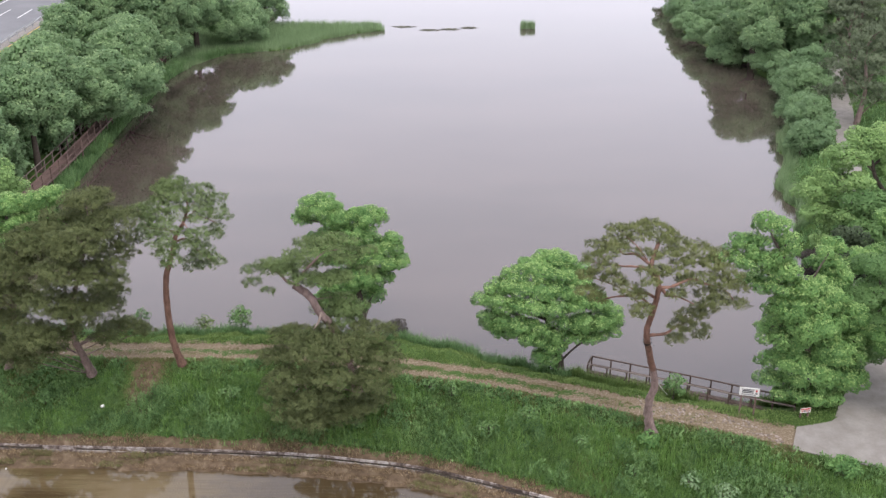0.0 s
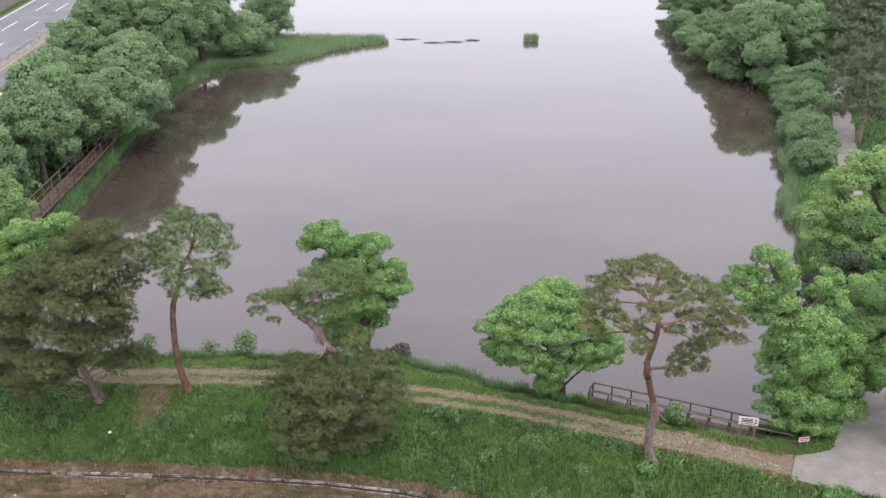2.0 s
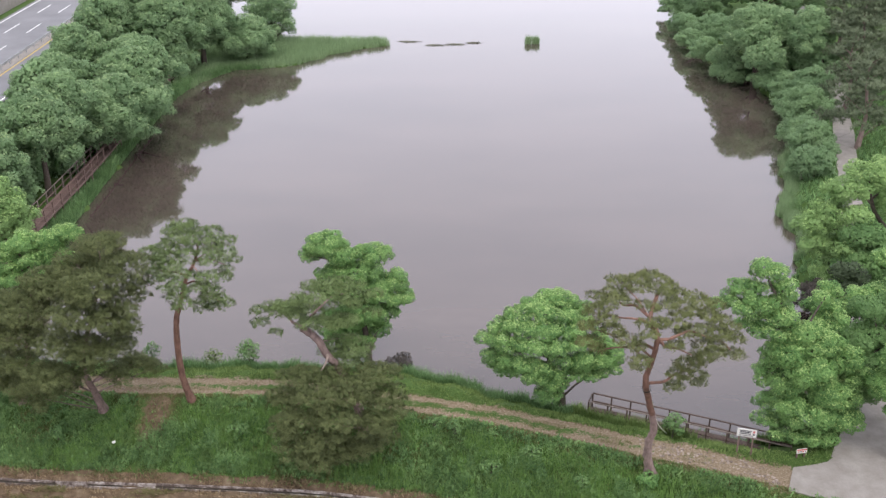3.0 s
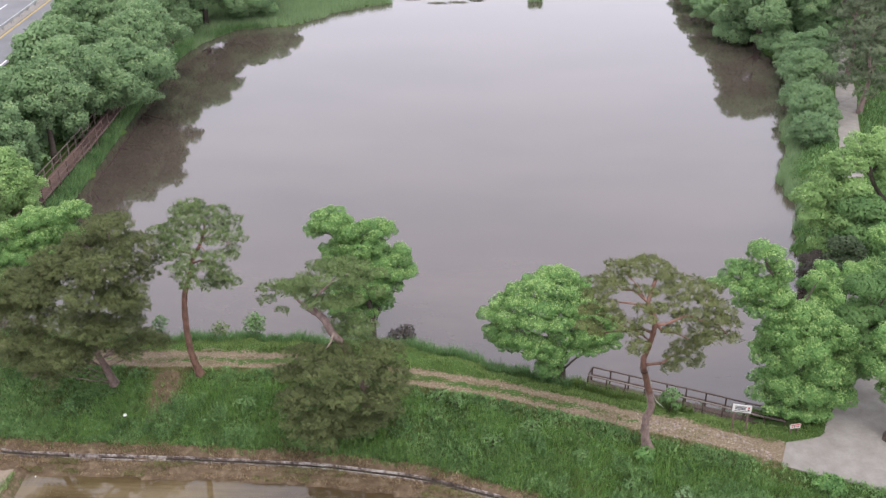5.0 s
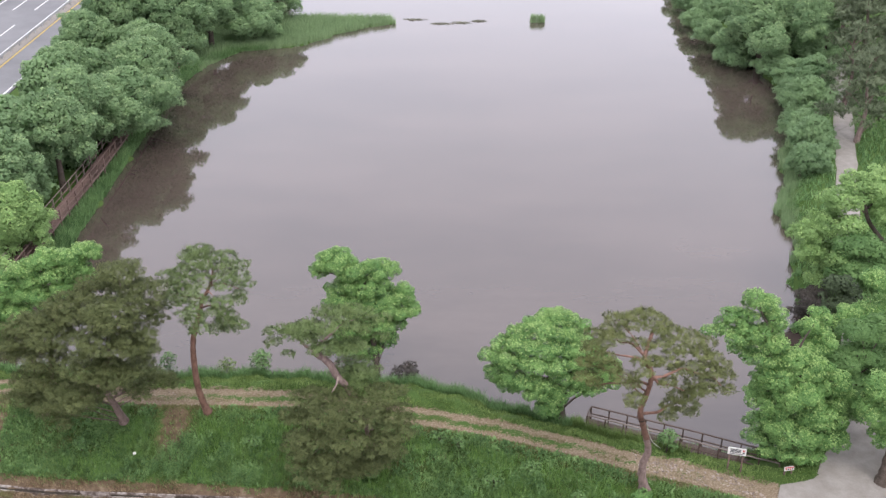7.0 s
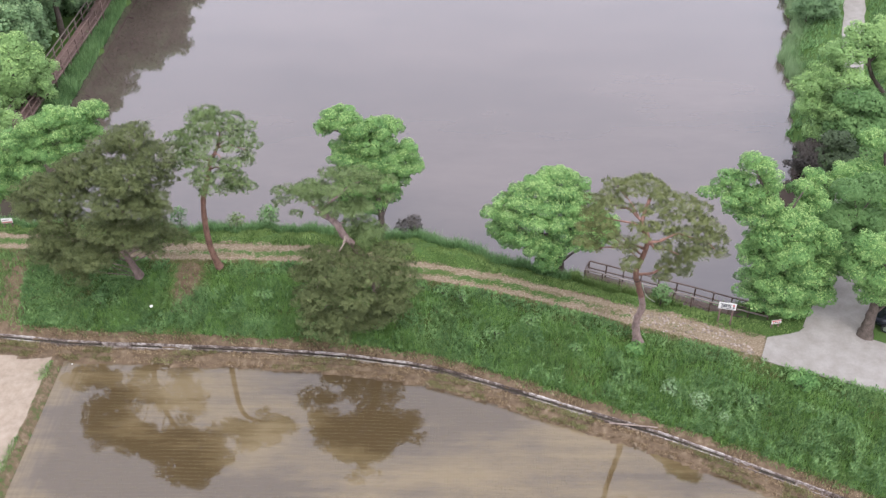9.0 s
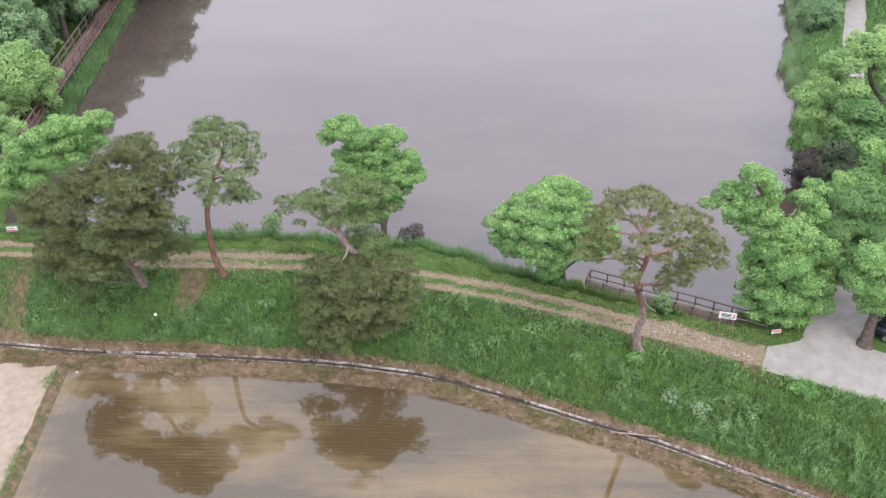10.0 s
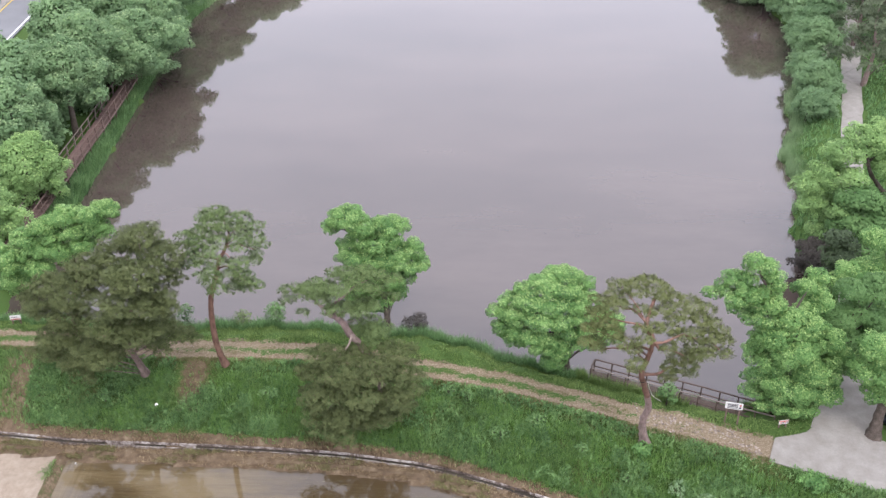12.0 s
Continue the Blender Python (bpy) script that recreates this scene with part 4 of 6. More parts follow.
PINE_TALL_CROWN_MIDDLE = [
    (-12.47, 51.10, 11.66, 0.52, 0.42), (-12.69, 50.90, 11.15, 0.40, 0.29), (-12.83, 50.80, 10.79, 0.32, 0.19), (-16.86, 51.20, 11.54, 0.66, 0.46),
    (-16.00, 50.90, 11.84, 0.75, 0.35), (-15.03, 50.80, 11.83, 0.60, 0.29), (-16.58, 50.40, 11.20, 0.61, 0.45), (-15.64, 50.20, 11.57, 0.74, 0.37),
    (-13.66, 50.60, 11.83, 0.48, 0.24), (-16.79, 50.20, 10.75, 0.35, 0.21), (-15.83, 49.60, 11.33, 0.60, 0.32), (-15.14, 49.70, 11.36, 0.48, 0.31),
]
PINE_TALL_CROWN_LOW = [
    (-15.34, 48.80, 11.07, 0.67, 0.36), (-14.84, 48.70, 10.78, 0.45, 0.36), (-15.25, 48.60, 10.57, 0.45, 0.31), (-14.71, 48.60, 10.31, 0.51, 0.34),
    (-14.87, 48.50, 10.08, 0.37, 0.21), (-13.89, 49.50, 11.32, 0.65, 0.34), (-13.47, 49.70, 11.28, 0.54, 0.29), (-13.87, 49.40, 10.79, 0.65, 0.37),
    (-13.41, 49.60, 10.45, 0.59, 0.37), (-13.06, 49.70, 9.96, 0.65, 0.34), (-12.67, 49.80, 9.51, 0.37, 0.21), (-13.75, 49.80, 9.80, 0.60, 0.37),
    (-14.06, 50.20, 8.96, 0.41, 0.43), (-13.28, 49.90, 9.31, 0.52, 0.21),
]
PINE_TALL_CROWN = PINE_TALL_CROWN_HIGH + PINE_TALL_CROWN_MIDDLE + PINE_TALL_CROWN_LOW
PINE_TALL_TRUNK = [
    (-15.81, 51.50, 1.84), (-16.01, 50.97, 3.92), (-15.88, 50.34, 6.40), (-15.64, 49.95, 8.30), (-15.37, 50.05, 9.27),
    (-15.16, 50.40, 9.98), (-15.02, 50.90, 10.69), (-14.66, 51.30, 11.27), (-14.45, 51.90, 12.11), (-14.72, 52.20, 12.80),
]
PINE_TALL_ARM_A = [
    (-14.90, 50.15, 10.62), (-14.17, 49.85, 10.93), (-13.54, 49.75, 10.23), (-12.88, 49.80, 9.59),
]
PINE_TALL_ARM_B = [
    (-14.82, 50.30, 11.13), (-15.37, 50.25, 11.30), (-16.23, 50.35, 11.37), (-16.73, 50.90, 11.50),
]
PINE_TALL_ARM_C = [
    (-14.35, 50.80, 11.79), (-13.57, 50.90, 11.84), (-12.69, 51.00, 11.40),
]
PINE_TALL_ARM_D = [
    (-14.83, 50.30, 11.07), (-14.33, 50.00, 11.80), (-14.03, 49.80, 11.61),
]
PINE_DARK_CROWN = [
    (-24.1, 48.5, 4.0, 1.1, 0.55), (-22.7, 48.2, 4.7, 1.0, 0.5), (-23.4, 48.6, 5.6, 1.1, 0.55), (-17.8, 51.2, 4.3, 0.7, 0.35), (-18.6, 50.9, 4.9, 0.8, 0.4), (-19.4, 49.8, 4.6, 0.8, 0.4),
    (-21.0, 49.4, 6.6, 1.2, 0.6), (-19.2, 50.2, 7.4, 1.1, 0.6),
    (-18.98, 49.09, 13.56, 1.44, 0.64), (-20.75, 49.59, 12.07, 1.48, 0.79), (-17.88, 48.8, 12.41, 1.28, 0.83), (-19.05, 47.05, 12.18, 1.74, 0.88),
    (-17.66, 49.29, 10.46, 0.78, 1.11), (-21.36, 48.5, 10.97, 1.18, 0.72), (-20.12, 46.66, 10.43, 1.6, 0.9), (-18.24, 47.05, 9.96, 1.44, 1.02),
    (-19.6, 46.86, 8.19, 1.56, 0.78), (-19.06, 51.02, 4.68, 1.05, 0.49), (-20.93, 46.47, 8.7, 1.3, 0.85), (-21.87, 46.09, 6.91, 1.25, 0.79),
    (-18.6, 49.09, 7.16, 0.81, 0.67), (-19.34, 46.47, 11.59, 0.95, 0.63), (-23.5, 48.89, 5.55, 1.09, 0.54), (-21.6, 48.6, 5.45, 1.07, 0.53),
    (-20.1, 48.6, 6.29, 0.92, 0.52), (-18.43, 51.23, 4.67, 0.61, 0.34), (-25.77, 49.69, 4.63, 1.05, 0.63),
]
PINE_DARK_TRUNK = [
    (-21.03, 50.7, 1.64), (-21.13, 50.08, 3.27), (-21.24, 49.37, 5.02), (-21.01, 48.91, 6.6),
    (-20.24, 48.46, 8.49), (-19.51, 48.52, 10.56), (-19.12, 49.09, 12.61),
]
PINE_BEHIND_CROWN = [
    (-22.46, 49.03, 11.34, 1.39, 0.74), (-25.07, 49.13, 9.88, 1.58, 0.75), (-26.23, 48.56, 9.3, 0.89, 0.54), (-25.95, 48.56, 8.37, 1.11, 0.55),
    (-23.46, 48.27, 9.66, 1.61, 0.87), (-24.06, 48.08, 8.3, 1.57, 0.88), (-24.91, 48.33, 6.57, 1.46, 0.76), (-26.55, 49.19, 4.64, 1.15, 0.65),
    (-24.96, 49.13, 4.34, 0.93, 0.64), (-23.27, 48.75, 10.37, 1.14, 0.74),
]
PINE_BEHIND_TRUNK = [
    (-26.62, 51.8, 1.07), (-25.61, 50.8, 3.46), (-24.62, 49.83, 6.1), (-23.98, 49.1, 8.85),
    (-22.94, 48.66, 11.26),
]
PINE_LEAN_CROWN = [
    (-7.3, 46.9, 9.9, 0.7, 0.3), (-6.5, 47.1, 9.75, 0.8, 0.32), (-5.6, 47.6, 9.6, 0.75, 0.32), (-7.0, 47.6, 10.4, 0.8, 0.3), (-6.2, 48.3, 9.3, 0.7, 0.3),
    (-8.6, 48.6, 9.6, 0.65, 0.3), (-9.3, 49.2, 9.4, 0.55, 0.28),
    (-7.34, 48.89, 11.07, 0.75, 0.29), (-5.93, 48.54, 11.41, 1.05, 0.34), (-4.81, 49.15, 10.46, 0.82, 0.35), (-6.44, 46.88, 11.57, 0.91, 0.27),
    (-8, 48.36, 10.53, 0.81, 0.28), (-9.01, 49.16, 9.76, 0.7, 0.32), (-10.11, 49.97, 9, 0.59, 0.36), (-10.97, 50.67, 7.75, 0.3, 0.23),
    (-11.03, 50.83, 8.51, 0.39, 0.27), (-8.31, 48.2, 9.82, 0.63, 0.25), (-5.28, 48.18, 10.43, 0.81, 0.35), (-4.06, 48.75, 9.54, 0.48, 0.35),
    (-7.54, 47.35, 9.76, 0.38, 0.16), (-5.72, 48.6, 9.12, 0.44, 0.28), (-5.76, 48.3, 7.88, 0.89, 0.38), (-4.91, 48.3, 7.46, 0.7, 0.45),
    (-5.79, 48.2, 7.09, 0.83, 0.38), (-5.09, 48, 6.81, 0.7, 0.38), (-6.46, 48.1, 7.38, 0.58, 0.32),
]
PINE_LEAN_SKIRT = [
    (-7.2, 46.6, 1.5, 1.3, 0.6), (-5.2, 46.9, 1.7, 1.2, 0.6), (-3.6, 47.2, 2.3, 1.0, 0.6), (-6.2, 45.9, 2.3, 1.2, 0.6), (-4.6, 45.8, 2.6, 1.1, 0.6), (-9.2, 46.6, 3.4, 0.9, 0.5),
    (-8.3, 46.87, 6.56, 1.14, 0.57), (-6.43, 46.97, 6.28, 1.4, 0.7), (-3.99, 46.97, 6.66, 1.26, 0.63), (-8.95, 46.47, 5.31, 1.15, 0.71),
    (-6.9, 44.78, 6.52, 1.24, 0.68), (-5.22, 44.98, 6.6, 1.35, 0.74), (-3.48, 46.38, 5.46, 1.14, 0.83), (-7.78, 44.4, 5.3, 1.3, 0.62),
    (-5.87, 44.01, 5.65, 1.35, 0.73), (-3.91, 44.59, 4.95, 1.12, 0.69), (-7.85, 43.91, 3.67, 1.32, 0.57), (-6.57, 43.62, 4.64, 1.05, 0.56),
    (-8.52, 44.2, 4.32, 0.82, 0.44), (-2.37, 44.78, 5.47, 0.62, 0.43), (-7.34, 43.62, 3.25, 0.82, 0.32),
]
PINE_LEAN_TRUNK = [
    (-4.9, 48.9, 0.7), (-5.0, 48.5, 2.6), (-5.3, 48.0, 4.4), (-5.72, 47.5, 5.95), (-6.17, 47.6, 6.84),
    (-6.7, 47.7, 7.46), (-7.17, 47.8, 8.33), (-7.67, 47.9, 8.77), (-8.06, 47.9, 9.06),
]
PINE_LEAN_FORK = [
    (-8.06, 47.9, 9.06), (-7.65, 47.67, 9.7), (-6.81, 46.89, 10.92), (-6.22, 47.28, 11.34),
    (-5.61, 48.46, 10.93),
]
PINE_LEAN_ARM = [
    (-7.98, 47.9, 9.1), (-8.63, 48.65, 8.98), (-9.05, 49.09, 9.16), (-9.74, 49.82, 9.07),
]
PINE_LEAN_DEAD = [
    (-7.4, 47.8, 8.5), (-6.9, 48.12, 8.1), (-6.19, 48.63, 7.94), (-5.37, 49.44, 7.47),
]
PINE_LEAN_SNAG = [
    (-6.6, 47.4, 7.61), (-6.71, 47.0, 7.31), (-6.96, 46.8, 6.94),
]
PINE_SIGN_CROWN_HIGH = [
    (8.54, 43.30, 14.33, 0.68, 0.32), (9.37, 43.40, 14.40, 0.68, 0.30), (10.17, 43.30, 14.46, 0.64, 0.32), (10.66, 43.00, 14.30, 0.49, 0.28),
    (7.56, 42.60, 13.79, 0.52, 0.32), (8.26, 42.60, 13.98, 0.63, 0.30), (9.24, 42.80, 14.14, 0.58, 0.23), (11.17, 42.70, 13.88, 0.58, 0.28),
    (10.60, 42.50, 14.17, 0.46, 0.21), (11.54, 42.40, 13.65, 0.52, 0.28), (12.24, 42.60, 13.67, 0.59, 0.30), (12.81, 42.20, 13.56, 0.49, 0.28),
    (10.12, 42.70, 14.35, 0.46, 0.19),
]
PINE_SIGN_CROWN_MIDDLE = [
    (7.15, 42.00, 13.34, 0.48, 0.36), (7.87, 41.90, 13.67, 0.63, 0.27), (8.50, 42.20, 13.89, 0.46, 0.19), (9.78, 41.70, 13.76, 0.59, 0.23),
    (10.60, 41.80, 13.75, 0.48, 0.23), (11.59, 41.60, 13.42, 0.60, 0.28), (12.55, 41.60, 13.31, 0.67, 0.32), (13.36, 41.50, 12.97, 0.52, 0.34),
    (6.94, 41.50, 12.75, 0.45, 0.40), (7.66, 41.30, 13.24, 0.54, 0.27), (8.11, 41.10, 12.78, 0.29, 0.29), (9.77, 40.70, 13.42, 0.47, 0.31),
    (10.71, 40.90, 13.27, 0.54, 0.27), (11.25, 40.90, 12.79, 0.63, 0.27), (13.03, 41.00, 12.61, 0.60, 0.28), (13.89, 41.30, 12.34, 0.42, 0.39),
]
PINE_SIGN_CROWN_LOW = [
    (8.56, 40.40, 12.56, 0.54, 0.23), (9.05, 40.30, 12.41, 0.38, 0.14), (7.00, 41.20, 12.11, 0.45, 0.31), (7.35, 41.20, 11.72, 0.41, 0.19),
    (12.61, 40.70, 12.20, 0.55, 0.23), (12.82, 40.60, 11.83, 0.46, 0.23), (13.91, 41.20, 11.49, 0.38, 0.22), (10.86, 40.50, 12.36, 0.30, 0.17),
    (12.08, 40.90, 12.88, 0.44, 0.21), (9.52, 40.00, 13.17, 0.31, 0.18), (9.12, 39.40, 12.06, 0.31, 0.37), (12.61, 42.00, 10.77, 0.48, 0.31),
    (12.09, 42.00, 10.36, 0.55, 0.26), (11.68, 42.00, 9.77, 0.41, 0.33), (11.52, 42.10, 8.99, 0.41, 0.38), (12.72, 42.40, 9.12, 0.44, 0.43),
]
PINE_SIGN_CROWN = PINE_SIGN_CROWN_HIGH + PINE_SIGN_CROWN_MIDDLE + PINE_SIGN_CROWN_LOW
PINE_SIGN_TRUNK = [
    (11.36, 44.60, 1.70), (11.05, 44.35, 3.10), (10.98, 44.05, 4.30), (11.12, 43.80, 5.20), (10.85, 43.45, 6.50),
    (10.42, 42.85, 7.90), (10.08, 41.95, 9.02), (9.94, 41.70, 9.76), (9.99, 41.20, 10.86), (10.04, 40.75, 11.90),
    (10.01, 40.40, 12.86), (9.91, 40.50, 13.30), (9.72, 41.00, 13.60), (10.12, 42.10, 13.94), (10.31, 42.50, 14.05),
]
PINE_SIGN_ARM_A = [
    (10.11, 41.80, 9.43), (10.88, 41.80, 9.52), (11.33, 41.85, 9.87), (11.85, 41.95, 10.01), (12.29, 42.00, 10.42),
]
PINE_SIGN_ARM_B = [
    (10.03, 40.45, 12.72), (10.65, 40.40, 12.82), (11.56, 40.80, 12.99), (12.20, 40.90, 12.71), (13.21, 41.00, 12.33),
    (13.75, 41.10, 11.77),
]
PINE_SIGN_ARM_C = [
    (9.99, 40.70, 12.04), (9.42, 40.45, 12.45), (8.70, 40.50, 12.29), (7.99, 40.90, 11.99), (7.36, 41.20, 11.58),
]
PINE_SIGN_ARM_D = [
    (9.96, 40.50, 13.08), (9.41, 40.90, 13.49), (8.82, 41.20, 13.45), (8.49, 41.50, 13.31), (7.78, 41.80, 13.33),
]
PINE_SIGN_ARM_E = [
    (9.75, 40.90, 13.60), (9.19, 42.00, 13.68), (8.59, 42.30, 13.59), (8.30, 42.60, 14.01),
]
PINE_SIGN_ARM_F = [
    (10.17, 40.40, 12.69), (10.45, 40.40, 12.34), (10.98, 40.50, 12.22), (11.78, 40.60, 11.78),
]
SHORE_GREEN_CROWN = [
    (-7.96, 58.3, 9.35, 1.24, 0.77), (-9.2, 58.5, 8.33, 0.62, 0.31), (-6.96, 58, 8.7, 0.91, 0.66), (-5.22, 58.7, 8.56, 0.92, 0.51),
    (-4.31, 58.7, 8.44, 0.57, 0.67), (-5.85, 58, 7.56, 1.44, 0.7), (-7.81, 58.5, 7.14, 0.84, 0.44), (-3.45, 58.7, 6.56, 0.69, 0.71),
    (-3.04, 58.7, 5.21, 0.69, 0.76), (-3.49, 58.5, 4.27, 0.43, 0.36), (-4.91, 58.3, 5.93, 1.23, 0.94), (-6.68, 57.7, 6.3, 1.44, 0.78),
    (-5.3, 57.9, 4.57, 1.31, 0.95), (-4.66, 58.6, 2.96, 0.67, 0.69), (-6.84, 58.3, 3.96, 1.32, 0.8), (-6.16, 58.3, 2.27, 1.19, 0.72),
    (-7.59, 57.9, 6.61, 1.06, 0.51), (-7.57, 58.3, 2.7, 0.86, 0.8),
]
ROUND_GREEN_CROWN_HIGH = [
    (6.41, 53.80, 7.74, 1.03, 0.55), (7.41, 54.00, 7.39, 0.73, 0.56), (5.07, 53.20, 7.52, 0.77, 0.55), (8.38, 54.00, 6.84, 0.48, 0.53),
    (4.30, 53.00, 7.08, 0.72, 0.47), (5.93, 52.60, 7.32, 0.89, 0.52), (7.20, 52.90, 7.04, 0.72, 0.52), (3.31, 53.00, 6.20, 0.82, 0.47),
    (4.58, 52.20, 6.67, 0.89, 0.52), (6.00, 51.80, 6.60, 0.81, 0.52), (7.52, 52.40, 6.29, 0.70, 0.52), (8.51, 53.20, 6.39, 0.60, 0.48),
    (2.74, 52.60, 5.58, 0.60, 0.52), (3.69, 51.80, 5.72, 0.76, 0.52), (4.98, 51.20, 5.95, 0.81, 0.51), (6.42, 51.20, 5.80, 0.69, 0.51),
]
ROUND_GREEN_CROWN_LOW = [
    (7.99, 52.20, 5.51, 0.70, 0.52), (9.24, 53.00, 5.21, 0.71, 0.58), (10.19, 53.40, 4.08, 0.77, 0.62), (2.85, 52.60, 4.42, 0.53, 0.53),
    (3.71, 51.60, 4.61, 0.64, 0.47), (4.78, 51.00, 4.82, 0.69, 0.47), (5.68, 51.00, 4.44, 0.57, 0.39), (8.27, 52.20, 4.38, 0.71, 0.48),
    (9.29, 52.80, 3.92, 0.72, 0.54), (10.46, 53.40, 3.18, 0.49, 0.49), (9.26, 53.00, 2.88, 0.65, 0.34), (8.38, 52.60, 3.35, 0.46, 0.31),
    (6.04, 51.40, 3.28, 0.53, 0.40), (5.86, 51.60, 2.48, 0.46, 0.35), (2.98, 52.70, 3.74, 0.45, 0.35), (6.88, 51.50, 4.80, 0.50, 0.32),
    (4.50, 51.30, 4.10, 0.75, 0.45), (5.40, 51.20, 3.75, 0.65, 0.45), (3.60, 52.00, 3.90, 0.65, 0.42), (6.55, 51.60, 3.75, 0.55, 0.40),
    (6.75, 51.90, 2.95, 0.55, 0.42), (6.25, 51.80, 1.95, 0.55, 0.42), (7.75, 52.20, 3.30, 0.55, 0.35),
]
ROUND_GREEN_CROWN = ROUND_GREEN_CROWN_HIGH + ROUND_GREEN_CROWN_LOW
ROUND_GREEN_TRUNK = [
    (7.30, 53.30, 0.20), (7.18, 53.00, 1.67), (6.84, 52.80, 2.73), (6.43, 52.80, 3.78), (6.27, 53.10, 5.44),
    (6.30, 53.60, 7.10),
]
ROUND_GREEN_FORK = [
    (7.11, 53.00, 1.94), (7.45, 52.90, 3.00), (8.16, 52.80, 3.52), (9.22, 53.20, 4.09),
]
CORNER_GREEN_CROWN_HIGH = [
    (17.41, 48, 12.69, 0.84, 0.49), (16.36, 48, 11.54, 0.84, 0.43), (21.85, 50.14, 10.34, 0.59, 0.4), (18.42, 48.2, 11.28, 0.56, 0.88),
    (15.67, 48, 11.04, 0.43, 0.35), (16.97, 47.6, 10.66, 0.98, 0.49), (14.99, 48, 10.64, 0.43, 0.23), (21.86, 50.34, 9.2, 0.75, 0.62),
    (18.41, 48, 9.86, 0.89, 0.71), (22.37, 50.03, 8.47, 0.63, 0.56), (21.48, 49.72, 8.2, 0.68, 0.56), (16.56, 48.2, 9.21, 0.5, 0.27),
    (17.35, 47.7, 9.15, 0.73, 0.38), (19.52, 47.7, 8.91, 1.01, 0.6), (20.92, 47.9, 8.18, 1.09, 0.73),
]
CORNER_GREEN_CROWN_LOW = [
    (18.95, 47.4, 7.93, 1.25, 0.65), (18.26, 47.8, 7.11, 0.6, 0.45), (22.47, 48.2, 6.96, 0.93, 0.74), (20.2, 47.0, 6.92, 1.32, 0.9),
    (17.78, 48.0, 6.47, 0.3, 0.24), (18.87, 47.7, 5.92, 1.09, 0.79), (23.37, 48.4, 5.77, 0.82, 0.82), (21.84, 47.4, 5.26, 1.36, 1.05),
    (19.44, 47.4, 4.54, 1.29, 0.74), (18.14, 48.0, 4.28, 0.4, 0.28), (20.61, 46.9, 4.04, 1.29, 0.92), (22.81, 47.6, 3.6, 1.01, 1.01),
    (18.81, 47.8, 3.1, 0.81, 0.47), (19.75, 47.5, 2.61, 1.0, 0.53), (21.36, 47.0, 2.49, 1.0, 0.44),
]
CORNER_GREEN_CROWN = CORNER_GREEN_CROWN_HIGH + CORNER_GREEN_CROWN_LOW
WEST_GREEN_CROWN = [
    (-24.1, 57.3, 10.47, 0.83, 0.64), (-25.48, 57.6, 9.79, 0.69, 0.53), (-26.92, 57.3, 9.83, 0.99, 0.69), (-28.57, 57.5, 8.89, 0.93, 0.62),
    (-30.42, 57.6, 7.9, 0.79, 0.63), (-24.62, 56.8, 9.13, 0.83, 0.72), (-26.06, 57.0, 8.99, 0.76, 0.57), (-27.49, 56.7, 7.44, 1.08, 0.62),
    (-29.11, 56.9, 7.48, 0.94, 0.62), (-30.78, 57.1, 6.59, 0.79, 0.71), (-27.98, 57.1, 8.37, 0.77, 0.5), (-31.38, 56.7, 4.86, 0.72, 0.88),
    (-29.31, 56.5, 6.16, 1.1, 0.59), (-25.69, 56.4, 8.11, 0.68, 0.53), (-32.08, 57.3, 6.45, 0.88, 1.04),
]
EAST_OAK_CROWN = [
    (32.06, 71.0, 9.49, 1.92, 0.82), (30.24, 70.0, 8.54, 1.62, 0.99), (29.4, 70.0, 6.57, 1.81, 1.18), (27.65, 69.5, 5.88, 1.08, 0.81),
    (28.34, 69.2, 4.37, 1.45, 1.0), (30.3, 69.0, 3.78, 1.65, 1.1), (29.49, 69.0, 2.04, 1.29, 1.01), (31.15, 68.8, 1.49, 1.48, 0.83),
    (32.94, 70.5, 8.83, 1.19, 1.1), (33.82, 70.0, 7.39, 1.38, 1.2), (34.41, 72.0, 9.3, 1.86, 1.21),
]
EAST_LOW_CROWN = [
    (30.82, 67.5, 5.78, 1.52, 1.07), (30.72, 66.8, 4.08, 1.52, 1.07), (32.27, 66.5, 3.97, 1.53, 1.17), (31.91, 66.0, 2.21, 1.53, 0.9),
    (33.15, 67.3, 4.91, 1.36, 1.17), (33.62, 66.2, 2.62, 1.54, 1.09), (30.7, 65.9, 1.64, 1.17, 0.72),
]
LANE_ARCH_CROWN = [
    (23.69, 50.5, 6.87, 0.99, 0.77), (24.98, 50.9, 7.04, 1.21, 0.78), (24.5, 50.3, 5.31, 1.14, 0.86), (26.02, 50.7, 5.2, 1.01, 0.87),
    (25.25, 50.0, 3.79, 0.94, 0.72), (24.31, 50.2, 3.52, 0.94, 0.8), (26.63, 51.3, 6.4, 1.23, 0.87), (26.52, 51.5, 8.69, 1.36, 0.86),
    (24.75, 51.1, 8.65, 1.13, 0.63),
]
EAST_CORNER_CROWN = [
    (27.43, 61.6, 5.79, 0.99, 0.74), (28.0, 61.0, 4.72, 1.07, 0.74), (27.79, 60.6, 3.35, 1.0, 0.66), (28.71, 60.8, 3.57, 1.0, 0.75),
    (26.91, 61.0, 4.81, 0.74, 0.53),
]
EAST_OAK_TRUNK = [
    (36.81, 70.0, 0.56), (35.64, 70.0, 2.81), (34.52, 70.0, 4.26), (33.44, 70.0, 5.49),
    (32.41, 70.0, 6.88), (31.75, 70.0, 8.6),
]
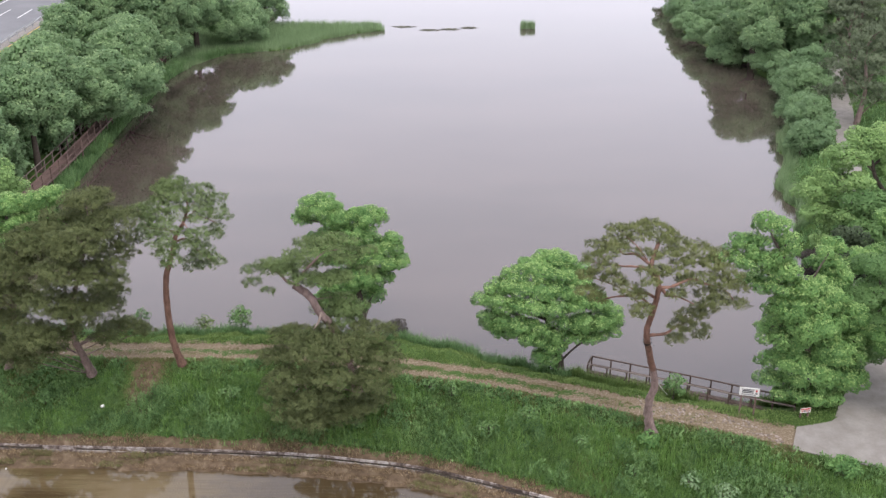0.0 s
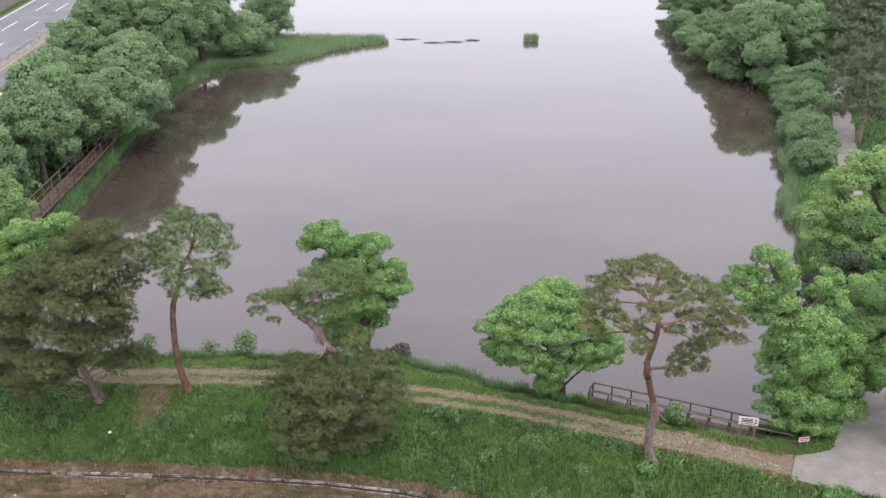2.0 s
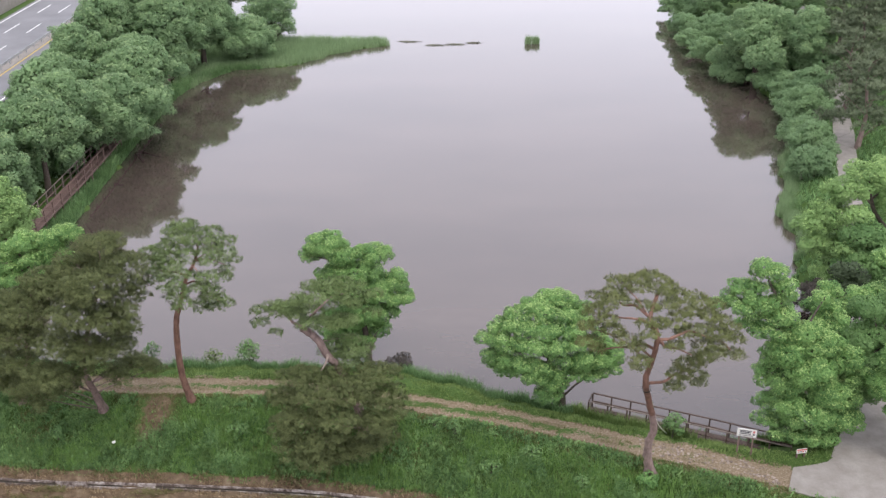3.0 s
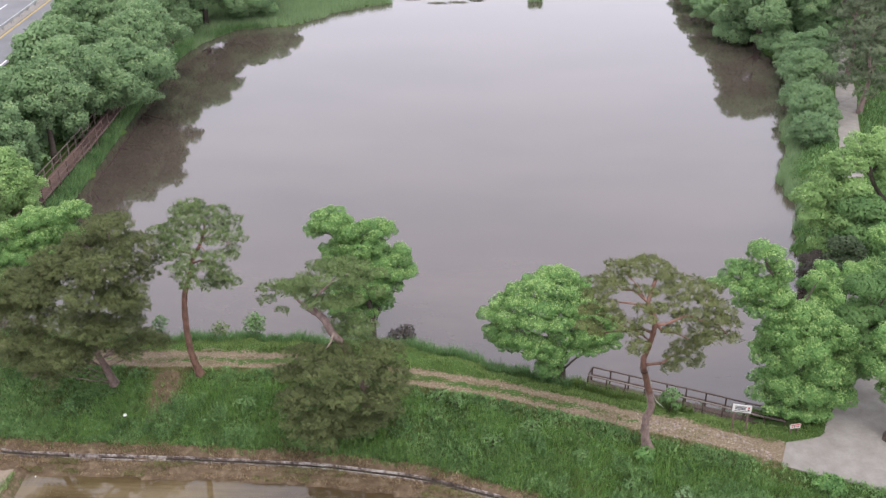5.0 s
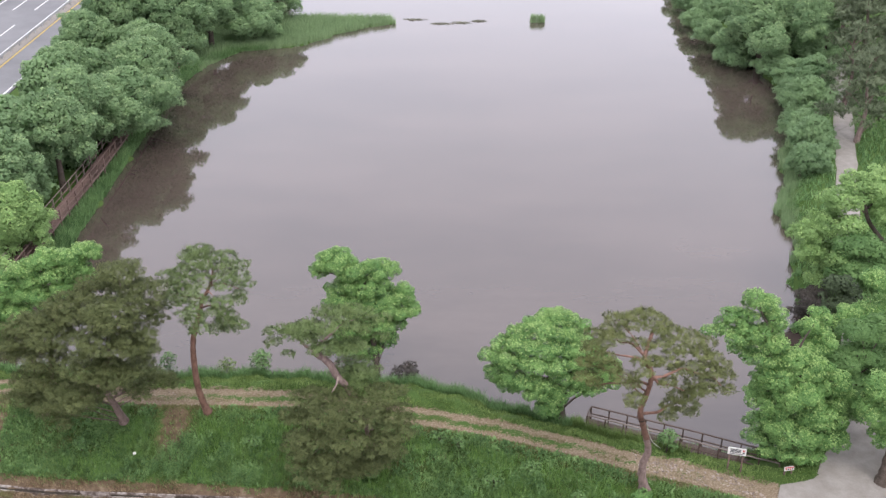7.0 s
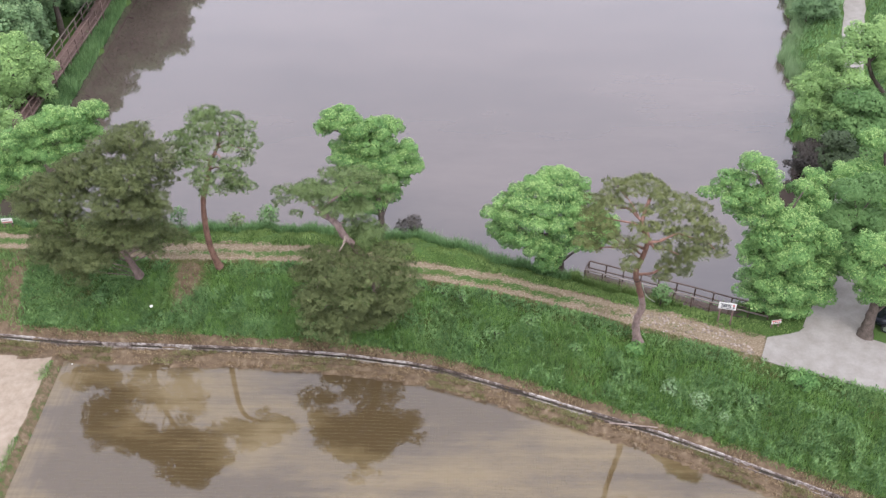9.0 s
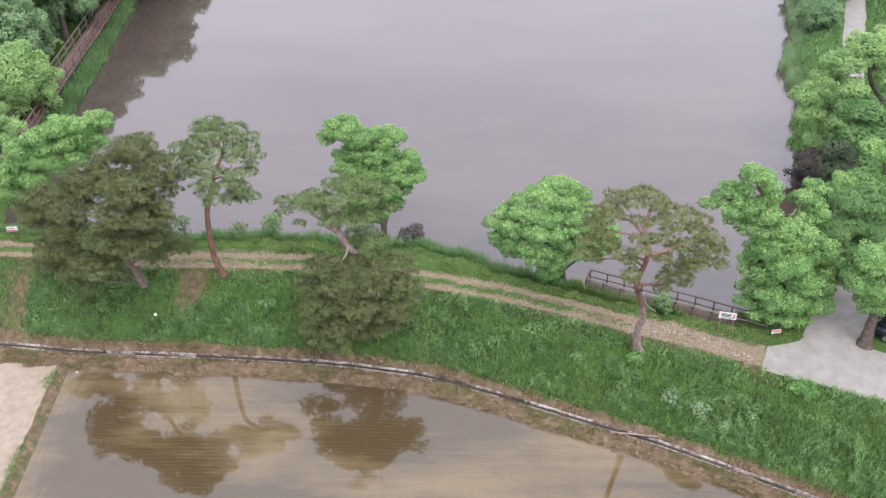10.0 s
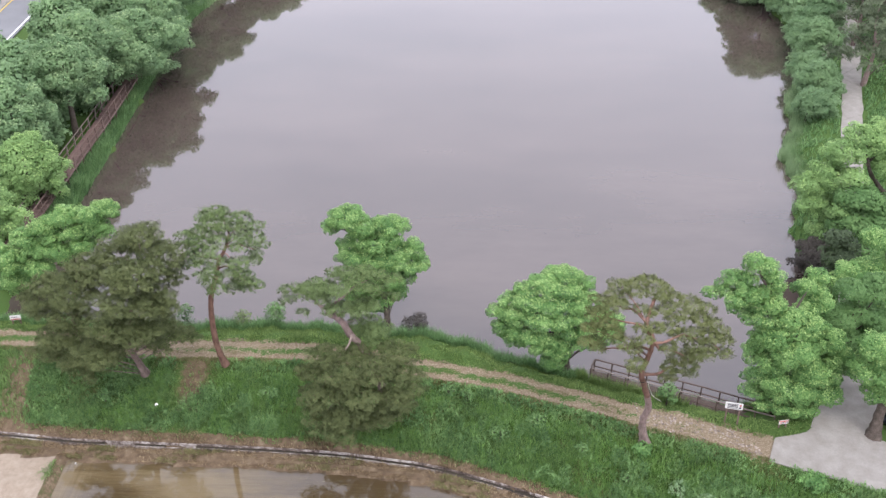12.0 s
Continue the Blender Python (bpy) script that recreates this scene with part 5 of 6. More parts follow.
LANE_TREE_CROWN = [
    (24.79, 46.0, 8.04, 1.32, 0.93), (24.14, 45.8, 6.68, 0.93, 0.8), (25.43, 45.5, 6.5, 1.34, 1.07), (26.53, 46.3, 7.17, 1.69, 1.35),
    (25.16, 45.6, 5.08, 0.88, 0.61), (27.43, 46.0, 4.76, 1.38, 1.04),
]
LANE_TREE_TRUNK = [
    (25.49, 45.3, 1.81), (25.49, 45.3, 3.05), (25.44, 45.3, 4.44), (25.37, 45.3, 6.01),
    (25.15, 45.3, 7.96),
]
BACK_TREE_CROWN = [
    (27.85, 55.5, 9.65, 1.28, 0.68), (26.82, 55.5, 7.14, 1.67, 0.68), (28.72, 55.5, 7.07, 1.53, 0.92), (25.44, 55.2, 6.69, 0.68, 0.49),
    (27.96, 54.9, 5.63, 1.46, 1.07), (30.05, 55.5, 4.27, 1.97, 1.58), (28.11, 55.0, 3.65, 1.32, 0.94), (30.31, 56.5, 7.32, 1.95, 1.56),
]
WEST_ROW = [
    (-34.8, 100.1, 8.5, 4.8), (-39.5, 97.3, 8.1, 3.7), (-44.6, 109.6, 7.4, 4.1), (-38.3, 117.3, 8.6, 3.6),
    (-44.3, 129.1, 10.6, 4.5), (-41.9, 143.3, 11.0, 4.9), (-45.2, 118.7, 8.6, 3.9), (-36.9, 129.5, 11.2, 4.3),
    (-34.0, 136.5, 11.2, 4.3), (-28.5, 140.0, 6.3, 4.3), (-26.7, 150.4, 8.6, 3.6), (-39.0, 160.6, 7.6, 5.7),
    (-34.2, 173.1, 7.9, 6.0), (-36.9, 74.1, 7.0, 3.1), (-37.8, 67.3, 6.6, 2.5), (-42.0, 78.5, 6.9, 2.8),
]
EAST_ROW = [
    (40.2, 129.2, 10.1, 6.4), (45.0, 125.9, 8.8, 3.5), (50.1, 161.6, 10.1, 6.8), (57.2, 161.6, 10.1, 5.9),
]
SHRUBS = [
    (43.2, 116.3, 4.2, 2.7), (40.2, 108.2, 3.9, 2.4), (37.9, 102.0, 3.7, 2.2), (36.7, 96.3, 3.6, 2.1),
    (34.3, 91.7, 3.3, 1.5), (35.6, 91.2, 3.3, 1.5), (47.1, 124.2, 4.1, 2.3), (40.1, 113.9, 3.3, 1.5),
    (37.4, 130.7, 3.2, 2.7), (34.8, 137.1, 3.0, 2.0), (34.9, 145.1, 2.9, 2.1), (36.2, 154.9, 3.0, 2.2),
    (37.6, 168.3, 3.3, 2.4), (39.1, 147.0, 3.8, 3.0), (40.7, 161.3, 4.0, 3.2), (44.5, 127.1, 3.8, 3.1),
    (40.6, 123.7, 2.9, 2.3), (41.7, 119.4, 3.1, 1.9), (38.8, 107.1, 3.0, 1.3), (39.7, 111.6, 3.0, 1.5),
]
LANE_PINES = [
    (51.1, 123.6, 11.5, 5.1), (42.2, 98.3, 10.3, 3.6), (44.7, 109.7, 9.9, 2.9), (49.0, 107.2, 11.2, 4.1),
    (59.6, 135.4, 12.4, 5.1), (54.2, 139.2, 10.5, 3.6),
]


def limbs_to(parent, stem, lobes, mat, r, seed, share=1.0):
    """Limbs from the stem into the crown's lobes."""
    rng = np.random.default_rng(seed)
    s = catmull(stem, 4)
    for x, y, z, rx, rz in lobes:
        if rng.random() > share:
            continue
        end = np.array([x, y, z + 0.1 * rz])
        drop = np.abs(s[:, 2] - (z - 0.5 - 0.45 * abs(x - s[-1, 0])))
        k = int(np.argmin(drop))
        start = s[k]
        if np.linalg.norm(end - start) < 0.5:
            continue
        mid = (start + end) / 2 + np.array([rng.uniform(-0.2, 0.2), rng.uniform(-0.2, 0.2), rng.uniform(0.0, 0.3)])
        tube("limb", [start, mid, end], r * rng.uniform(0.7, 1.1), 0.02, mat, parent, 6, 4, 0.06, int(rng.integers(1e6)))


def pine(name, at, label, stem, lobes, needles, seed, r0=0.25, depth=0.6, density=1.0, arms=(), share=0.8, cover=0.4, bark=None, low_bark=None, tip=0.16, split=0):
    tree = thing(name, at, label, "pine tree", "pines on the dyke")
    n = split or max(3, len(stem) // 2)
    tube("trunk", stem[:n + 1], r0, r0 * 0.72, low_bark or M_BARK_LOW, tree, 10, 5, 0.09, seed, 0.5)
    tube("upper_trunk", stem[n:], r0 * 0.72, r0 * tip, bark or M_BARK_PINE, tree, 9, 5, 0.08, seed + 1)
    for k, arm in enumerate(arms):
        tube("limb", arm, r0 * 0.34, r0 * 0.1, bark or M_BARK_PINE, tree, 7, 4, 0.1, seed + 5 + k)
    limbs_to(tree, stem, lobes, bark or M_BARK_PINE, r0 * 0.18, seed + 2, share)
    full = deepen(lobes, stem, depth, seed) if depth else lobes
    needle_crown("crown", full, needles, tree, seed + 3, density, cover=cover)
    return tree


def broadleaf(name, at, label, stem, lobes, leaves, seed, r0=0.22, depth=0.5, density=1.0, clump=0.36, leaf=0.1, group="", share=0.8, bark=None, young=None):
    tree = thing(name, at, label, "tree", group)
    tube("trunk", stem, r0, r0 * 0.35, bark or M_BARK_GREY, tree, 9, 5, 0.09, seed, 0.5)
    limbs_to(tree, stem, lobes, bark or M_BARK_GREY, r0 * 0.35, seed + 2, share)
    full = deepen(lobes, stem, depth, seed) if depth else lobes
    leaf_crown("crown", full, leaves, tree, seed + 3, clump, leaf, density, young=young)
    return tree


pine("pine_tree", PINE_TALL_TRUNK[0], "tall red-barked pine with a slender curved trunk beside a track", PINE_TALL_TRUNK, PINE_TALL_CROWN, M_PINE_GREEN, 11, 0.2, 0.0,
     arms=(PINE_TALL_ARM_A, PINE_TALL_ARM_B, PINE_TALL_ARM_C, PINE_TALL_ARM_D), share=0.1, cover=0.62, low_bark=M_BARK_PINE, tip=0.16)
pine("pine_tree", PINE_DARK_TRUNK[0], "broad dense dark pine leaning over a grassy bank", PINE_DARK_TRUNK, PINE_DARK_CROWN, M_PINE_OLIVE, 21, 0.22, 0.6, 1.0, cover=0.58, bark=M_BARK_LOW)
pine("pine_tree", PINE_BEHIND_TRUNK[0], "spreading dark pine with low hanging boughs", PINE_BEHIND_TRUNK, PINE_BEHIND_CROWN, M_PINE_OLIVE, 31, 0.21, 0.6, 1.0, cover=0.58, bark=M_BARK_LOW)
lean = pine("pine_tree", PINE_LEAN_TRUNK[0], "bent pine with bare crooked trunk and low skirting boughs", PINE_LEAN_TRUNK, PINE_LEAN_CROWN, M_PINE_GREEN, 41, 0.31, 0.45, 1.0,
            (PINE_LEAN_FORK, PINE_LEAN_ARM), 0.0, 0.62, M_BARK_LAYER, M_BARK_LAYER, 0.72)
tube("dead_limb", PINE_LEAN_DEAD, 0.05, 0.018, M_BARK_DEAD, lean, 6, 4, 0.1, 45)
tube("snag", PINE_LEAN_SNAG, 0.085, 0.03, M_BARK_DEAD, lean, 6, 4, 0.15, 46)
tube("sawn_stub", [(-5.75, 48.0, 5.95), (-5.82, 47.8, 5.98), (-5.9, 47.35, 6.05)], 0.15, 0.13, M_BARK_DEAD, lean, 8, 3, 0.06, 44)["label"] = "pale sawn limb stub"
for twig in ([(-7.0, 45.6, 4.5), (-7.4, 44.8, 4.7), (-7.9, 44.2, 4.4)], [(-7.4, 44.8, 4.7), (-6.95, 44.2, 4.45), (-6.3, 43.7, 4.3)], [(-7.7, 46.0, 5.6), (-8.1, 45.3, 5.75), (-8.2, 44.8, 5.4)]):
    tube("dead_twig", twig, 0.04, 0.015, M_BARK_DEAD, lean, 5, 3, 0.1, 43)
needle_crown("low_bough", deepen(PINE_LEAN_SKIRT, PINE_LEAN_TRUNK, 0.5, 47), M_PINE_OLIVE, lean, 48, 1.0, cover=0.55)
limbs_to(lean, PINE_LEAN_TRUNK[:5], PINE_LEAN_SKIRT, M_BARK_LOW, 0.06, 49, 0.35)
pine("pine_tree", PINE_SIGN_TRUNK[0], "flat-topped pine with an open umbrella crown and reddish limbs", PINE_SIGN_TRUNK, PINE_SIGN_CROWN, M_PINE_TAN, 51, 0.245, 0.0, 1.3,
     (PINE_SIGN_ARM_A, PINE_SIGN_ARM_B, PINE_SIGN_ARM_C, PINE_SIGN_ARM_D, PINE_SIGN_ARM_E, PINE_SIGN_ARM_F), 0.12, 0.62, tip=0.34, split=4)

sign_pine = bpy.data.objects["pine_tree.004"]
tube("trunk_band", [(10.1, 41.99, 8.96), (10.08, 41.95, 9.02), (10.065, 41.91, 9.08)], 0.225, 0.222, M_RUBBER, sign_pine, 12, 2, 0.02, 58)["label"] = "dark band round the trunk"

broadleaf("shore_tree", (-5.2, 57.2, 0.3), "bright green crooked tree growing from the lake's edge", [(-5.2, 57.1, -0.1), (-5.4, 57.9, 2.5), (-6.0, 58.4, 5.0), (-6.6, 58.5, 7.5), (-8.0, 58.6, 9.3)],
          SHORE_GREEN_CROWN, M_LEAF_BRIGHT, 61, 0.22, 0.5, young=M_LEAF_YOUNG_LIT)
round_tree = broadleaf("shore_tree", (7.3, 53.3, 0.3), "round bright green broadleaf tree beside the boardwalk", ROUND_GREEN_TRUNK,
          ROUND_GREEN_CROWN, M_LEAF_BRIGHT, 71, 0.28, 0.3, young=M_LEAF_YOUNG_LIT)
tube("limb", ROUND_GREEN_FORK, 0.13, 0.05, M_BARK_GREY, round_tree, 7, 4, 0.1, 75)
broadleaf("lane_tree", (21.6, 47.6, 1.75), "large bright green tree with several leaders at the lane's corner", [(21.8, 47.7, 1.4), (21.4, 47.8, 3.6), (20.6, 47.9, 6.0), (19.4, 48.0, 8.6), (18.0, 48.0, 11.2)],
          CORNER_GREEN_CROWN, M_LEAF_BRIGHT, 81, 0.3, 0.45, young=M_LEAF_YOUNG_LIT)
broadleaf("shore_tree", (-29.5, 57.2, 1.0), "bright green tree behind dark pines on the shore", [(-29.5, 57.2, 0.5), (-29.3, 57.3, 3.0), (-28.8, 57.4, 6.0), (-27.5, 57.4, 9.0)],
          WEST_GREEN_CROWN, M_LEAF_BRIGHT, 91, 0.25, 0.5, young=M_LEAF_YOUNG_LIT)
broadleaf("lakeside_oak", EAST_OAK_TRUNK[0], "half-bare spreading oak over a concrete lane", EAST_OAK_TRUNK, EAST_OAK_CROWN, M_LEAF_OAK, 101, 0.32, 0.4, 0.8, 0.42, 0.13, "east shore trees", young=M_LEAF_YOUNG_LIT)
broadleaf("lane_tree", LANE_TREE_TRUNK[0], "thick-trunked green tree beside a parked car", LANE_TREE_TRUNK, LANE_TREE_CROWN, M_LEAF_BRIGHT, 111, 0.36, 0.5, young=M_LEAF_YOUNG_LIT)
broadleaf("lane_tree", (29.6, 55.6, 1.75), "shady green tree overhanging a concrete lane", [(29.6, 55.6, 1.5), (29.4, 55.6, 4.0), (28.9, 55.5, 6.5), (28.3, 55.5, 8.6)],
          BACK_TREE_CROWN, M_LEAF_BRIGHT, 121, 0.28, 0.5, young=M_LEAF_YOUNG_LIT)


broadleaf("lakeside_oak", (33.5, 66.5, 1.7), "dense shaded tree between the lane and lake", [(33.5, 66.5, 1.4), (33.2, 66.5, 2.6), (32.8, 66.5, 4.2)], EAST_LOW_CROWN, M_LEAF_MID, 131, 0.2, 0.5, 1.0, 0.55, 0.18,
          "east shore trees")


broadleaf("lane_tree", (23.9, 50.6, 1.75), "leafy green tree arching over a concrete lane", [(23.9, 50.6, 1.4), (24.1, 50.6, 3.0), (24.6, 50.6, 5.0), (25.3, 50.6, 7.0)], LANE_ARCH_CROWN, M_LEAF_MID, 141, 0.2, 0.5)


# its dark leaf colour stands in for the shadowed hollow under the oak
broadleaf("lakeside_oak", (29.6, 60.6, 1.7), "dark-leaved tree beside the lane and the lake's corner, darkened further for shade", [(29.6, 60.6, 1.4), (29.2, 60.7, 2.6), (28.9, 60.8, 4.6)], EAST_CORNER_CROWN, M_LEAF_SHADED, 151, 0.18, 0.5, 1.0, 0.55, 0.16,
          "east shore trees")


def round_lobes(at, height, radius, seed, trunk=0.18, count=22, flat=0.72):
    """Lobes of an uneven round crown on a stem of the given height."""
    rng = np.random.default_rng(seed)
    x, y, z = at
    z0, z1 = z + height * trunk, z + height
    out = [(x, y, z0 + 0.5 * (z1 - z0), radius * 0.64, (z1 - z0) * 0.4)]
    for k in range(count):
        t = (k + 0.5) / count
        zz = z0 + (z1 - z0) * (0.12 + 0.8 * t)
        ring = radius * math.sin(math.pi * min(0.98, 0.26 + 0.7 * t)) * rng.uniform(0.5, 0.95)
        a = k * 2.4 + rng.uniform(-0.4, 0.4)
        r = radius * rng.uniform(0.2, 0.4)
        out.append((x + ring * math.cos(a), y + ring * math.sin(a), min(zz, z1 - r * flat), r, r * flat * rng.uniform(0.85, 1.15)))
    return out


def far_tree(name, x, y, height, radius, leaves, seed, label, group, clump=0.55, leaf=0.2, density=0.8, trunk=0.12, young=None):
    z = float(land_z(x, y))
    z = max(z, 0.05)
    # stems root on dry land and lean out over the water
    bx = min(x, float(np.interp(y, WEST_Y, WEST_X)) - 3.5) if x < -20 else max(x, float(np.interp(y, EAST_Y, EAST_X)) + 0.8)
    z = max(float(land_z(bx, y)), 0.05)
    stem = [(bx, y, z - 0.3), (bx * 0.75 + x * 0.25, y, z + height * 0.3), (bx * 0.3 + x * 0.7, y + 0.1, z + height * 0.6), (x, y, z + height * 0.88)]
    return broadleaf(name, (bx, y, z), label, stem, round_lobes((x, y, z), height, radius, seed, trunk), leaves, seed, 0.12 + radius * 0.05, 0, density, clump, leaf, group, 0.5, young=young)


WEST = "lush green tree leaning over a lakeside walkway"
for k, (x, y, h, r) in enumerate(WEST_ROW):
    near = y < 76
    far_tree("walkway_tree", x, y, h, r, M_LEAF_OAK if near else M_LEAF_FAR, 200 + k, WEST, "west shore trees", leaf=0.15 if near else 0.2, young=M_LEAF_YOUNG_LIT if near else M_LEAF_FAR_TIP)

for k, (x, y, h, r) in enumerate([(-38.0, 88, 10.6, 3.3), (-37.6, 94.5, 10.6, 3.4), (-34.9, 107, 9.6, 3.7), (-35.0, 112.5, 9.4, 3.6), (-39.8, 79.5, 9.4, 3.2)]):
    far_tree("walkway_tree", x, y, h, r, M_LEAF_FAR, 260 + k, "tall lush green tree arching over a lakeside walkway", "west shore trees", trunk=0.3, young=M_LEAF_FAR_TIP)
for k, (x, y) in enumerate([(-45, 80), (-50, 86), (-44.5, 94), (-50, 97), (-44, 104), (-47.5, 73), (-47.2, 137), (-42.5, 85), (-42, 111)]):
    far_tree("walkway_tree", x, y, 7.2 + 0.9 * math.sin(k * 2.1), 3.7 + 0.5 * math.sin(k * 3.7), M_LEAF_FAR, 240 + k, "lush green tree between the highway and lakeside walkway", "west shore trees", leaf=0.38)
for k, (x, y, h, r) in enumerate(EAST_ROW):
    far_tree("east_tree", x, y, h, r, M_LEAF_FAR, 300 + k, "large rounded tree on the far shore", "east shore trees", young=M_LEAF_FAR_TIP)

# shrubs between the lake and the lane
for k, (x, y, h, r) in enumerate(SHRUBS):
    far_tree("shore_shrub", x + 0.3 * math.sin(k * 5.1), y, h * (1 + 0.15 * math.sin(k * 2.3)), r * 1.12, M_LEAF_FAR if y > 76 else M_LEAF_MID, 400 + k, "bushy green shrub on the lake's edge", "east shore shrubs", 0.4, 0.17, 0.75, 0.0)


def far_pine(x, y, h, r, seed):
    z = float(land_z(x, y))
    rng = np.random.default_rng(seed)
    stem = [(x, y, z - 0.2), (x + 0.3, y, z + h * 0.35), (x - 0.2, y, z + h * 0.7), (x, y, z + h * 0.92)]
    lobes = []
    for k in range(24):
        t = k / 23
        a = k * 2.4 + rng.uniform(-0.4, 0.4)
        ring = r * (1 - 0.7 * t) * rng.uniform(0.45, 1.05)
        s = r * rng.uniform(0.36, 0.52) * (1 - 0.25 * t)
        lobes.append((x + ring * math.cos(a), y + ring * math.sin(a), z + h * (0.24 + 0.72 * t), s, s * 0.34))
    tree = thing("lane_pine", (x, y, z), "tall layered dark pine beside a concrete lane", "pine tree", "pines along the lane")
    tube("trunk", stem, 0.24, 0.08, M_BARK_LOW, tree, 8, 4, 0.08, seed, 0.4)
    limbs_to(tree, stem, lobes, M_BARK_LOW, 0.09, seed + 1, 0.7)
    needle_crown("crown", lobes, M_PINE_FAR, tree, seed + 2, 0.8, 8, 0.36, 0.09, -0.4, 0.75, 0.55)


for k, (x, y, h, r) in enumerate(LANE_PINES):
    far_pine(x, y, h, r, 500 + k)


rng = np.random.default_rng(17)
for k in range(28):
    x, y = -38.9 - 4.6 * rng.random(), 67 + 2.5 * k + rng.uniform(-1, 1)
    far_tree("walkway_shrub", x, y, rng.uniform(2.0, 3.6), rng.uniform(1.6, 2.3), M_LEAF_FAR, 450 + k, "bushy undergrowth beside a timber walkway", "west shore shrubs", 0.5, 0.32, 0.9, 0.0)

# saplings and the dark bush at the near shore
def small_bush(name, x, y, h, r, mat, seed, label, density=0.8):
    z = max(float(land_z(x, y)), 0.02)
    stem = [(x, y, z - 0.1), (x + 0.05, y, z + h * 0.4), (x, y, z + h * 0.85)]
    return broadleaf(name, (x, y, z), label, stem, round_lobes((x, y, z), h, r, seed, 0.25, 7), mat, seed, 0.035, 0, density, 0.22, 0.11, "", 0.9)


small_bush("sapling", -19.9, 57.4, 2.3, 0.7, M_LEAF_MID, 601, "thin pale green sapling at the water's edge", 0.22)
small_bush("sapling", -15.8, 57.6, 1.8, 0.7, M_GRASS_PALE, 602, "feathery pale shrub at the water's edge", 0.22)
small_bush("sapling", -13.4, 57.5, 2.0, 0.9, M_LEAF_MID, 603, "pale green leafy shrub at the water's edge", 0.4)
small_bush("sapling", 13.4, 48.6, 1.7, 0.7, M_LEAF_MID, 604, "green sapling in tall grass behind a pine trunk", 0.35)
small_bush("dark_bush", -3.3, 57.8, 1.1, 1.2, M_LEAF_DARK, 605, "dark reddish-brown bush standing in shallow water", 0.4)
small_bush("weed_clump", 11.15, 44.0, 0.9, 0.55, M_LEAF_BRIGHT, 606, "bright green weed clump at a pine's foot", 0.8)
small_bush("weed_clump", 20.5, 41.0, 1.1, 0.9, M_LEAF_BRIGHT, 607, "bright green bush on the grassy bank", 0.8)
for k, (x, y) in enumerate([(13.0, 41.6), (14.6, 40.6), (15.9, 39.6), (4.9, 46.6), (0.5, 48.4), (-0.7, 49.0), (10.2, 42.6), (-5.0, 47.2), (17.5, 40.2), (7.6, 44.6), (-12.5, 49.3), (-23.5, 49.2), (2.6, 46.1)]):
    small_bush("weed_clump", x, y, 0.8 + 0.2 * math.sin(k * 1.9), 0.5 + 0.2 * math.sin(k * 2.7), M_LEAF_PALE if k < 3 else M_WEED, 620 + k,
               "pale flowering weed clump on the grassy bank" if k < 3 else "leafy green weed clump on the grassy bank", 0.35)
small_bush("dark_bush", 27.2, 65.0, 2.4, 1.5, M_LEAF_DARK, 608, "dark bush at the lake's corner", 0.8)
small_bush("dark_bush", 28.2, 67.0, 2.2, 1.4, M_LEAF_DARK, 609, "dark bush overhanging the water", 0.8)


# ---- grass, reeds, shoots ----
def grass(name, pts, height, width, mat, seed, blades=4, lean=0.45, label="", template=NEEDLE):
    rng = np.random.default_rng(seed)
    n = len(pts)
    base = np.repeat(pts, blades, 0) + np.concatenate([rng.normal(0, 0.06, (n * blades, 2)), np.zeros((n * blades, 1))], 1)
    h = np.repeat(np.asarray(height), blades) * rng.uniform(0.6, 1.2, n * blades)
    a = rng.uniform(0, 2 * np.pi, n * blades)
    d = np.stack([np.cos(a) * lean, np.sin(a) * lean, np.ones_like(a)], -1) + 0.12 * rng.standard_normal((n * blades, 3))
    face = np.stack([np.cos(a), np.sin(a), np.full_like(a, 0.4)], -1)
    v, f = strew(template, base, d, face, h, np.asarray(width) * rng.uniform(0.7, 1.4, n * blades))
    return tagged(soup(name, v, f, mat), label, "grass", kind="stuff")


def patchy(p, scale, seed):
    return np.array([noise.noise(Vector((x * scale + seed, y * scale - seed, seed * 0.37))) for x, y in p[:, :2]])


def spread(rng, n, x0, x1, y0, y1):
    """n random places between two lines that follow x, on the ground."""
    x = rng.uniform(x0, x1, n)
    k = rng.random(n)
    lo, hi = y0(x), y1(x)
    y = lo + (hi - lo) * k
    return np.stack([x, y, land_z(x, y) - 0.03], -1), k


def off_deck(p):
    """True where a place lies clear of the near boardwalk's deck."""
    line = np.interp(p[:, 0], [8.88, 12.28, 15.38, 17.98, 20.4], [51.95, 50.55, 49.3, 48.15, 47.2])
    return (np.abs(p[:, 1] - line) > 0.78) | (p[:, 0] < 8.6) | (p[:, 0] > 20.6)


rng = np.random.default_rng(77)
# the south face of the dyke
p, k = spread(rng, 46000, -33, 27, lambda x: flume_y(x) + 0.55, lambda x: track_y(x) - 0.95)
w = patchy(p, 0.35, 3) + 0.5 * patchy(p, 1.3, 5)
bare = np.exp(-((p[:, 0] + 17.8) / 1.0) ** 2) * (k > 0.42) * 0.85 + np.exp(-((p[:, 0] + 29.8) / 1.6) ** 2) * 0.8
ok = (rng.random(len(p)) > bare * 0.92) & (rng.random(len(p)) > (k < 0.1) * 0.6) & ~((p[:, 0] > 18.6) & (k > 0.96))
p, k, w = p[ok], k[ok], w[ok]
tall = np.clip(0.34 + 0.3 * w, 0.2, 0.75) * np.clip(k * 9, 0.5, 1) * np.clip((1 - k) * 9, 0.5, 1)
